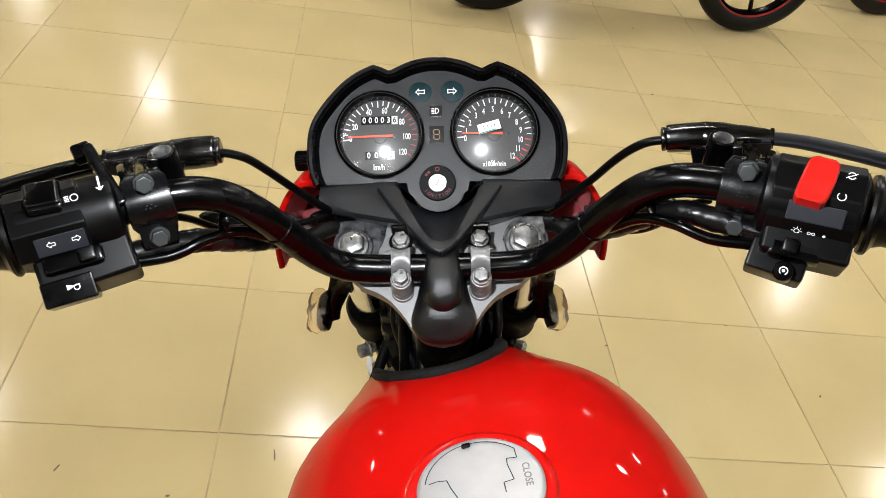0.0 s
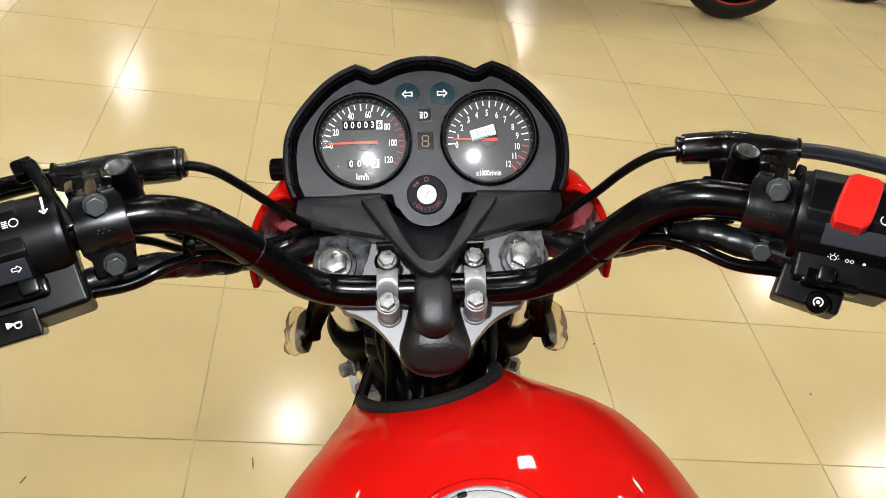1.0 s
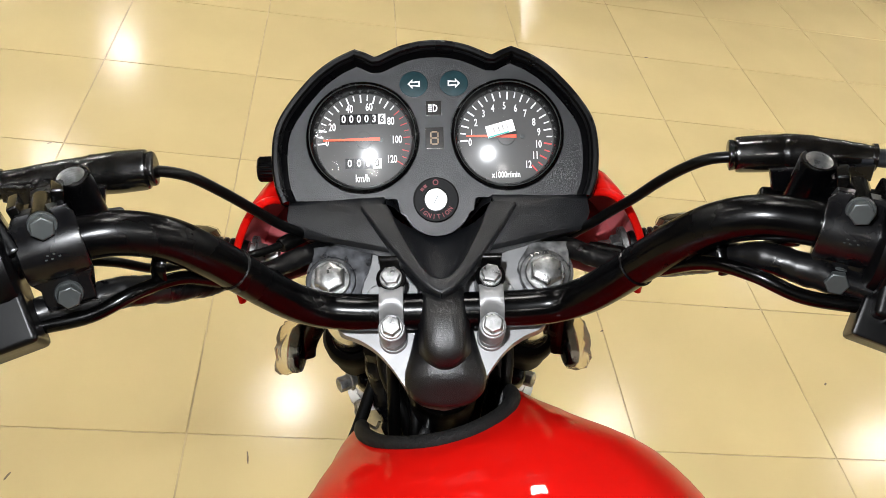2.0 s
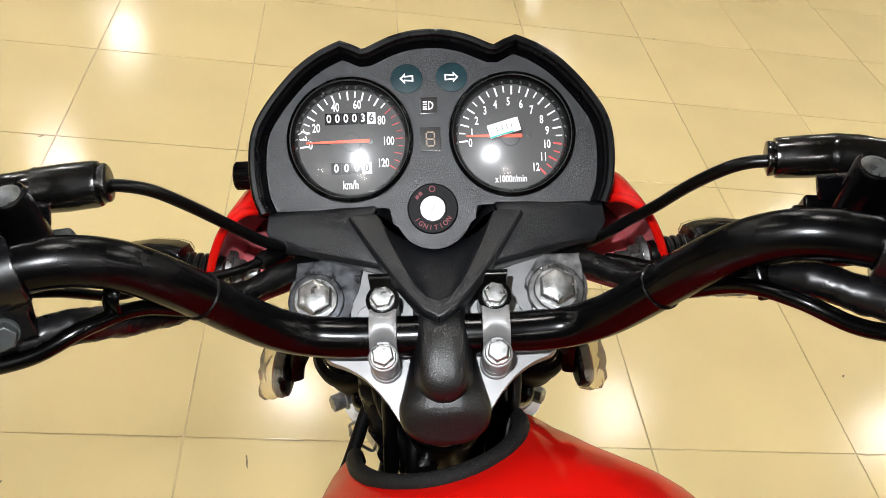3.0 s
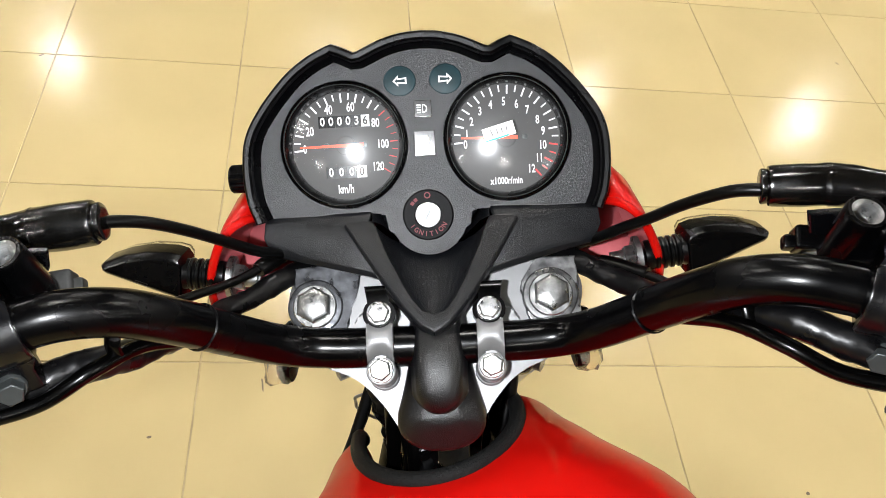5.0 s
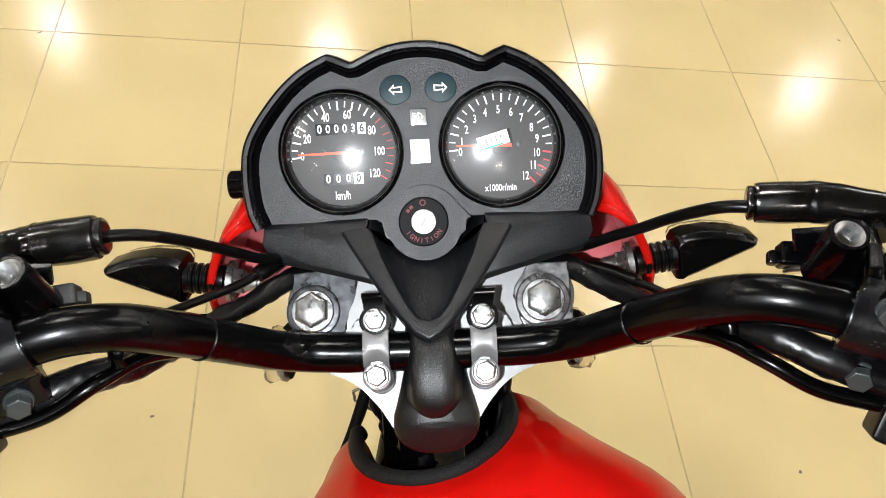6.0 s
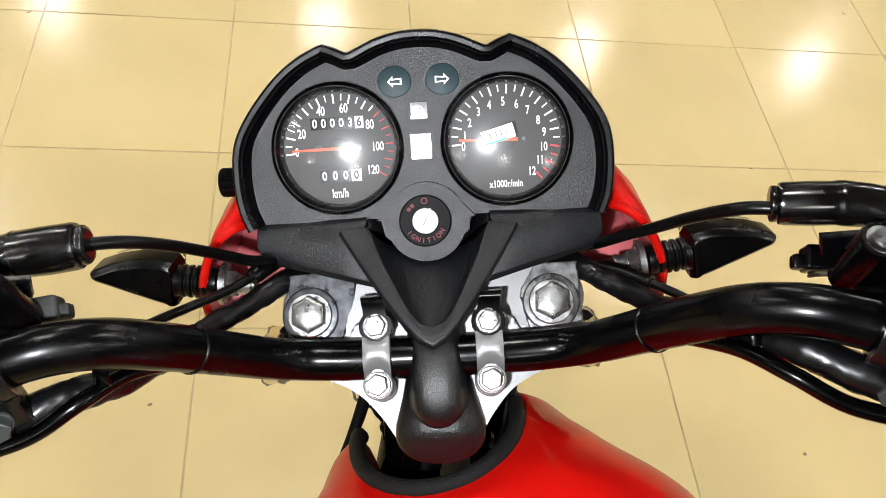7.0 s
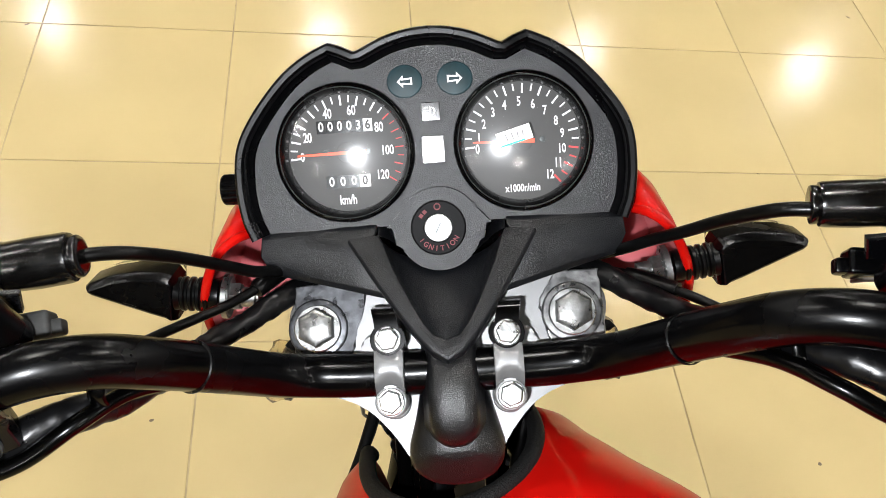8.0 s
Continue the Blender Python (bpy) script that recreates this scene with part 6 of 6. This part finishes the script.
def filler_cap():
    y = -0.1605
    x = TANK_X - 0.0075
    p = Vector((x, y, tank_top(x, y)))
    slope = Vector((0, -0.02, tank_top(x, y - 0.01) - tank_top(x, y + 0.01))).normalized()
    nrm = Vector((1, 0, 0)).cross(slope * -1).normalized()
    if nrm.z < 0:
        nrm = -nrm
    m = BODY @ axis_frame(p, nrm) @ pose(0, 0, 0, 0, 0, -11) @ Matrix.Diagonal((0.79, 0.79, 1, 1))
    bm = bmesh.new()
    lathe(bm, m, [(0.062, -0.006), (0.0585, 0.0022), (0.0545, 0.0030), (0.0520, 0.0012), (0.0505, 0.0)], 64)
    part("cap_recess", bm, RED, tank_ob, "", 60)
    bm = bmesh.new()
    lathe(bm, m, [(0.0500, -0.002), (0.0500, 0.0030), (0.0485, 0.0044), (0.0460, 0.0048), (0, 0.0054)], 64)
    cap = part("filler_cap", bm, BRUSHED, tank_ob, "round brushed aluminium flush filler cap", 40)
    # lid seam and the small vent
    bm = bmesh.new()
    seam = [(-0.040, 0.004), (-0.034, 0.006), (-0.026, 0.006), (-0.023, -0.002), (-0.018, -0.012)]
    for sgn in (1,):
        for (xa, ya), (xb, yb) in zip(seam, seam[1:]):
            mark_line(bm, m @ Matrix.Translation((0, 0, 0.0056)), xa, ya, xb, yb, 0.0009)
    arc = [(0.0430 * math.cos(radians(d)), 0.0430 * math.sin(radians(d))) for d in range(174, 42, -6)]
    for (xa, ya), (xb, yb) in zip(arc, arc[1:]):
        mark_line(bm, m @ Matrix.Translation((0, 0, 0.0056)), xa, ya, xb, yb, 0.0009)
    seam = [arc[-1], (0.030, 0.022), (0.022, 0.022), (0.022, 0.016), (0.026, 0.0), (0.018, -0.002), (0.019, -0.012)]
    for (xa, ya), (xb, yb) in zip(seam, seam[1:]):
        mark_line(bm, m @ Matrix.Translation((0, 0, 0.0056)), xa, ya, xb, yb, 0.0009)
    part("lid_seam", bm, STEEL, cap)
    bm = bmesh.new()
    box(bm, m @ pose(-0.0095, 0.0405, 0.0056, 0, 0, 14), 0.0075, 0.0034, 0.0006, 0.0012, 2)
    part("vent_hole", bm, PLASTIC, cap)
    letters("close_word", [("CLOSE", 0.0365, 0.004, 0.0080, -86, 1.0)], m @ Matrix.Translation((0, 0, 0.0055)), STAMP, cap, "embossed lettering on the cap")
    return cap


filler_cap()


# ---- wheels, and the rest of the motorcycles ----
def wheel(parent, m, radius, width, stripe, spokes=5):
    """Tyre, cast rim with spokes, hub; m: the axle along x."""
    bm = bmesh.new()
    a = m @ pose(0, 0, 0, 0, 90, 0)
    prof = []
    for i in range(25):
        t = radians(-150 + 300 * i / 24)
        prof.append((radius - width * 0.55 + width * 0.55 * math.cos(t), width * 0.5 * math.sin(t)))
    lathe(bm, a, prof + [prof[0]], 72)
    tyre = part("tyre", bm, TYRE, parent, "black rubber tyre", 60)
    bm = bmesh.new()
    r = radius - width * 0.98
    lathe(bm, a, [(r + 0.006, -width * 0.36), (r + 0.004, -width * 0.30), (r - 0.012, -width * 0.24), (r - 0.014, 0), (r - 0.012, width * 0.24), (r + 0.004, width * 0.30), (r + 0.006, width * 0.36)], 72)
    for i in range(spokes):
        tube(bm, [a @ Vector((q * math.cos(2 * math.pi * i / spokes + tw), q * math.sin(2 * math.pi * i / spokes + tw), 0)) for q, tw in ((0.03, 0.0), (r * 0.55, 0.05), (r - 0.008, 0.12))], [0.016, 0.012, 0.014], 10, 3, 0.7)
    lathe(bm, a, [(0, -0.045), (0.040, -0.045), (0.055, -0.03), (0.055, 0.03), (0.040, 0.045), (0, 0.045)], 32)
    part("rim", bm, GLOSS_BLACK, parent, "black cast alloy rim", 40)
    if stripe:
        bm = bmesh.new()
        for s in (-1, 1):
            lathe(bm, a, [(r + 0.0085, s * width * 0.365), (r + 0.0015, s * (width * 0.36 + 0.0015)), (r - 0.002, s * width * 0.30)], 72)
        part("rim_stripe", bm, RED_PLASTIC, parent, "thin red rim stripe")
    return tyre


def fender(parent, c, radius, half, a0, a1, mat, name="fender"):
    """A curved mudguard over a wheel in the yz plane."""
    bm = bmesh.new()
    rows = []
    n = 24
    for i in range(n + 1):
        a = radians(a0 + (a1 - a0) * i / n)
        row = []
        for j in range(9):
            u = -1 + j / 4
            q = radius - 0.022 * u * u
            row.append(bm.verts.new(c @ Vector((half * u, q * math.cos(a), q * math.sin(a)))))
        rows.append(row)
    for a, b in zip(rows, rows[1:]):
        for j in range(8):
            bm.faces.new((a[j], a[j + 1], b[j + 1], b[j]))
    ob = part(name, bm, mat, parent, "", 60)
    md = ob.modifiers.new("thick", "SOLIDIFY")
    md.thickness = 0.003
    return ob


# front wheel of the red motorcycle
AXLE = Vector((0, 0.392, 0.2935))
wheel(bike, Matrix.Translation(AXLE), 0.2935, 0.075, False)
fender(bike, Matrix.Translation(AXLE), 0.335, 0.055, 20, 128, RED, "front_fender")
bm = bmesh.new()
lathe(bm, Matrix.Translation(AXLE) @ pose(0, 0, 0, 0, 90, 0), [(0, -0.090), (0.008, -0.090), (0.008, 0.090), (0, 0.090)], 16)
part("front_axle", bm, ZINC, bike)


def under_body(parent, m, tank_mat):
    """Backbone, engine, seat, rear wheel and stand in the frame m, in which the wheels stand on z = 0 and the steering head is near y = 0."""
    def put(name, build, mat, label="", angle=45):
        b = bmesh.new()
        build(b)
        b.transform(m)
        return part(name, b, mat, parent, label, angle)
    put("frame_tube", lambda b: [tube(b, p, 0.017, 12, 5) for p in ([(0, 0.02, 0.72), (0, -0.10, 0.66), (0, -0.36, 0.62), (0, -0.62, 0.60)], [(0, 0.03, 0.66), (0, 0.02, 0.50), (0, -0.02, 0.32), (0, -0.08, 0.24)])], GLOSS_BLACK,
        "black steel frame tubes")

    def engine(b):
        box(b, pose(0, -0.20, 0.34), 0.24, 0.30, 0.20, 0.03, 3)
        for k in range(7):
            box(b, pose(0, -0.115 + 0.004 * k, 0.455 + 0.018 * k, 12, 0, 0), 0.15, 0.14, 0.008, 0.003)
    put("engine", engine, BRUSHED, "grey finned engine block")
    put("seat", lambda b: tube(b, [(0, -0.36, 0.735), (0, -0.46, 0.745), (0, -0.66, 0.745), (0, -0.86, 0.775), (0, -0.93, 0.785)], [0.085, 0.115, 0.125, 0.105, 0.06], 20, 5, 0.42), SEAT_VINYL, "long black vinyl seat", 60)
    wheel(parent, m @ Matrix.Translation((0, -0.86, 0.295)), 0.295, 0.085, True)
    put("swing_arm", lambda b: [tube(b, [(s * 0.075, -0.36, 0.36), (s * 0.085, -0.60, 0.31), (s * 0.085, -0.88, 0.295)], 0.016, 10, 4) for s in (-1, 1)], GLOSS_BLACK)
    put("shock_absorber", lambda b: [tube(b, [(s * 0.11, -0.70, 0.64), (s * 0.11, -0.84, 0.32)], 0.024, 14, 2) for s in (-1, 1)], CHROME)
    put("rear_fender", lambda b: None or fender_mesh(b, Matrix.Translation((0, -0.86, 0.295)), 0.345, 0.07, 20, 150), PLASTIC_SMOOTH)
    put("exhaust", lambda b: tube(b, [(0.05, 0.00, 0.46), (0.09, 0.06, 0.34), (0.10, -0.06, 0.22), (0.13, -0.34, 0.20), (0.15, -0.60, 0.25), (0.16, -1.00, 0.33)], [0.018, 0.018, 0.02, 0.022, 0.04, 0.042], 16, 6), CHROME, "chrome exhaust pipe and silencer", 60)


def fender_mesh(b, c, radius, half, a0, a1):
    rows = []
    for i in range(21):
        a = radians(a0 + (a1 - a0) * i / 20)
        rows.append([b.verts.new(c @ Vector((half * u, (radius - 0.02 * u * u) * math.cos(a), (radius - 0.02 * u * u) * math.sin(a)))) for u in (-1, -0.5, 0, 0.5, 1)])
    for p, q in zip(rows, rows[1:]):
        for j in range(4):
            b.faces.new((p[j], p[j + 1], q[j + 1], q[j]))


under_body(bike, BODY @ Matrix.Translation((0, 0, -0.02)), RED)


def side_stand(parent, foot, top):
    bm = bmesh.new()
    tube(bm, [top, (Vector(top) + Vector(foot)) / 2 + Vector((-0.01, 0.02, 0)), foot], 0.010, 10, 4)
    return part("side_stand", bm, GLOSS_BLACK, parent)


def parked_motorcycle(m, label, tank_mat):
    root = empty("motorcycle", m)
    wheel(root, Matrix.Translation((0, 0.33, 0.2935)), 0.2935, 0.078, True)
    fender(root, Matrix.Translation((0, 0.33, 0.2935)), 0.335, 0.055, 20, 150, tank_mat, "front_fender")
    for s in (-1, 1):
        bm = bmesh.new()
        tube(bm, [(s * 0.075, 0.33, 0.2935), (s * 0.075, 0.19, 0.56), (s * 0.075, 0.03, 0.88)], [0.024, 0.021, 0.015], 16, 3)
        part("fork_leg", bm, BRUSHED, root, "", 60)
        bm = bmesh.new()
        tube(bm, [(0, 0.03, 0.93), (s * 0.07, 0.03, 0.93), (s * 0.12, 0.0, 0.99), (s * 0.20, -0.04, 1.01), (s * 0.36, -0.11, 1.0)], 0.012, 12, 4)
        part("handlebar_half", bm, GLOSS_BLACK, root)
    bm = bmesh.new()
    lathe(bm, axis_frame((0, 0.14, 0.83), (0, 1, -0.05)), [(0, -0.05), (0.06, -0.04), (0.09, 0.03), (0.092, 0.07), (0.05, 0.085), (0, 0.09)], 32)
    part("headlamp", bm, tank_mat, root, "", 60)
    bm = bmesh.new()
    tube(bm, [(0, 0.03, 0.72), (0, -0.02, 0.74), (0, -0.14, 0.755), (0, -0.28, 0.74), (0, -0.37, 0.70)], [0.05, 0.10, 0.13, 0.12, 0.05], 24, 5, 0.62)
    part("fuel_tank", bm, tank_mat, root, "", 60)
    under_body(root, Matrix.Identity(4), tank_mat)
    side_stand(root, (-0.23, -0.34, 0.012), (-0.09, -0.28, 0.30))
    return tagged(root, label, "motorcycle", "parked motorcycles")


# a black one across the way, with its wheels at (1.34, 3.05) and (0.16, 2.87), and its neighbour beyond
parked_motorcycle(pose(1.012, 3.004, 0, 0, 0, -81.3), "black motorcycle with red rim stripes, parked across the aisle", GLOSS_BLACK)
parked_motorcycle(pose(2.55, 3.62, 0, 0, 0, 100.0), "black motorcycle parked behind its neighbour", GLOSS_BLACK)

# ---- floor tiles ----
TILE_SIZE, TURN = 0.415, 2.687
GRID = pose(-0.4466, 0.5475, 0, 0, 0, TURN)


def tile_bmesh(bm, m):
    h, g = TILE_SIZE / 2, 0.0014
    a, b = h - g, h - g - 0.0009
    low = [bm.verts.new(m @ Vector((x * a, y * a, -0.0018))) for x, y in ((-1, -1), (1, -1), (1, 1), (-1, 1))]
    mid = [bm.verts.new(m @ Vector((x * a, y * a, -0.0006))) for x, y in ((-1, -1), (1, -1), (1, 1), (-1, 1))]
    top = [bm.verts.new(m @ Vector((x * b, y * b, 0))) for x, y in ((-1, -1), (1, -1), (1, 1), (-1, 1))]
    for p, q in ((low, mid), (mid, top)):
        for i in range(4):
            bm.faces.new((p[i], p[(i + 1) % 4], q[(i + 1) % 4], q[i]))
    bm.faces.new(top)


near, far = [], []
for i in range(-16, 20):
    for j in range(-14, 28):
        c = GRID @ Vector(((i + 0.5) * TILE_SIZE, (j + 0.5) * TILE_SIZE, 0))
        if X0 + 0.3 < c.x < X1 - 0.3 and Y0 + 0.3 < c.y < Y1 - 0.3:
            (near if -2.2 < c.x < 2.9 and -0.9 < c.y < 6.4 else far).append((i, j))
bm = bmesh.new()
for i, j in far:
    tile_bmesh(bm, GRID @ Matrix.Translation(((i + 0.5) * TILE_SIZE, (j + 0.5) * TILE_SIZE, 0)))
part("floor_tiles_beyond", bm, TILE, floor, "", 20, "stuff", False)
bm = bmesh.new()
tile_bmesh(bm, Matrix.Identity(4))
first = part("tile", bm, TILE, floor, "", 20, "", False)
first.matrix_basis = GRID @ Matrix.Translation(((near[0][0] + 0.5) * TILE_SIZE, (near[0][1] + 0.5) * TILE_SIZE, 0))
for i, j in near[1:]:
    t = new("tile", first.data)
    t.parent = floor
    t.matrix_basis = GRID @ Matrix.Translation(((i + 0.5) * TILE_SIZE, (j + 0.5) * TILE_SIZE, 0))

# small dark scuffs on the tiles
SCUFF = material("dark_scuff", (0.16, 0.12, 0.07), 0.6, vary=0.3, vary_scale=200)
for x, y, ln, wd, turn in ((-0.704, 0.440, 0.022, 0.004, 70), (-0.336, 0.508, 0.030, 0.004, 100), (0.366, 0.898, 0.010, 0.004, 30), (0.772, 2.267, 0.016, 0.006, 20), (0.689, 1.015, 0.012, 0.002, 0), (0.853, 0.803, 0.010, 0.005, 50),
                           (-0.504, 0.402, 0.009, 0.006, 10), (0.607, 0.341, 0.008, 0.007, 0), (0.821, 2.894, 0.016, 0.006, 80), (-0.93, 1.35, 0.014, 0.004, 40), (1.12, 1.62, 0.012, 0.005, 140)):
    bm = bmesh.new()
    rim = []
    for k in range(9):
        a = 2 * math.pi * k / 9
        q = random.uniform(0.7, 1.1)
        rim.append((ln / 2 * q * math.cos(a), wd / 2 * q * math.sin(a)))
    prism(bm, rim, pose(x, y, 0, 0, 0, turn), 0.0, 0.0004)
    part("scuff", bm, SCUFF, floor, "", 30, "", False)
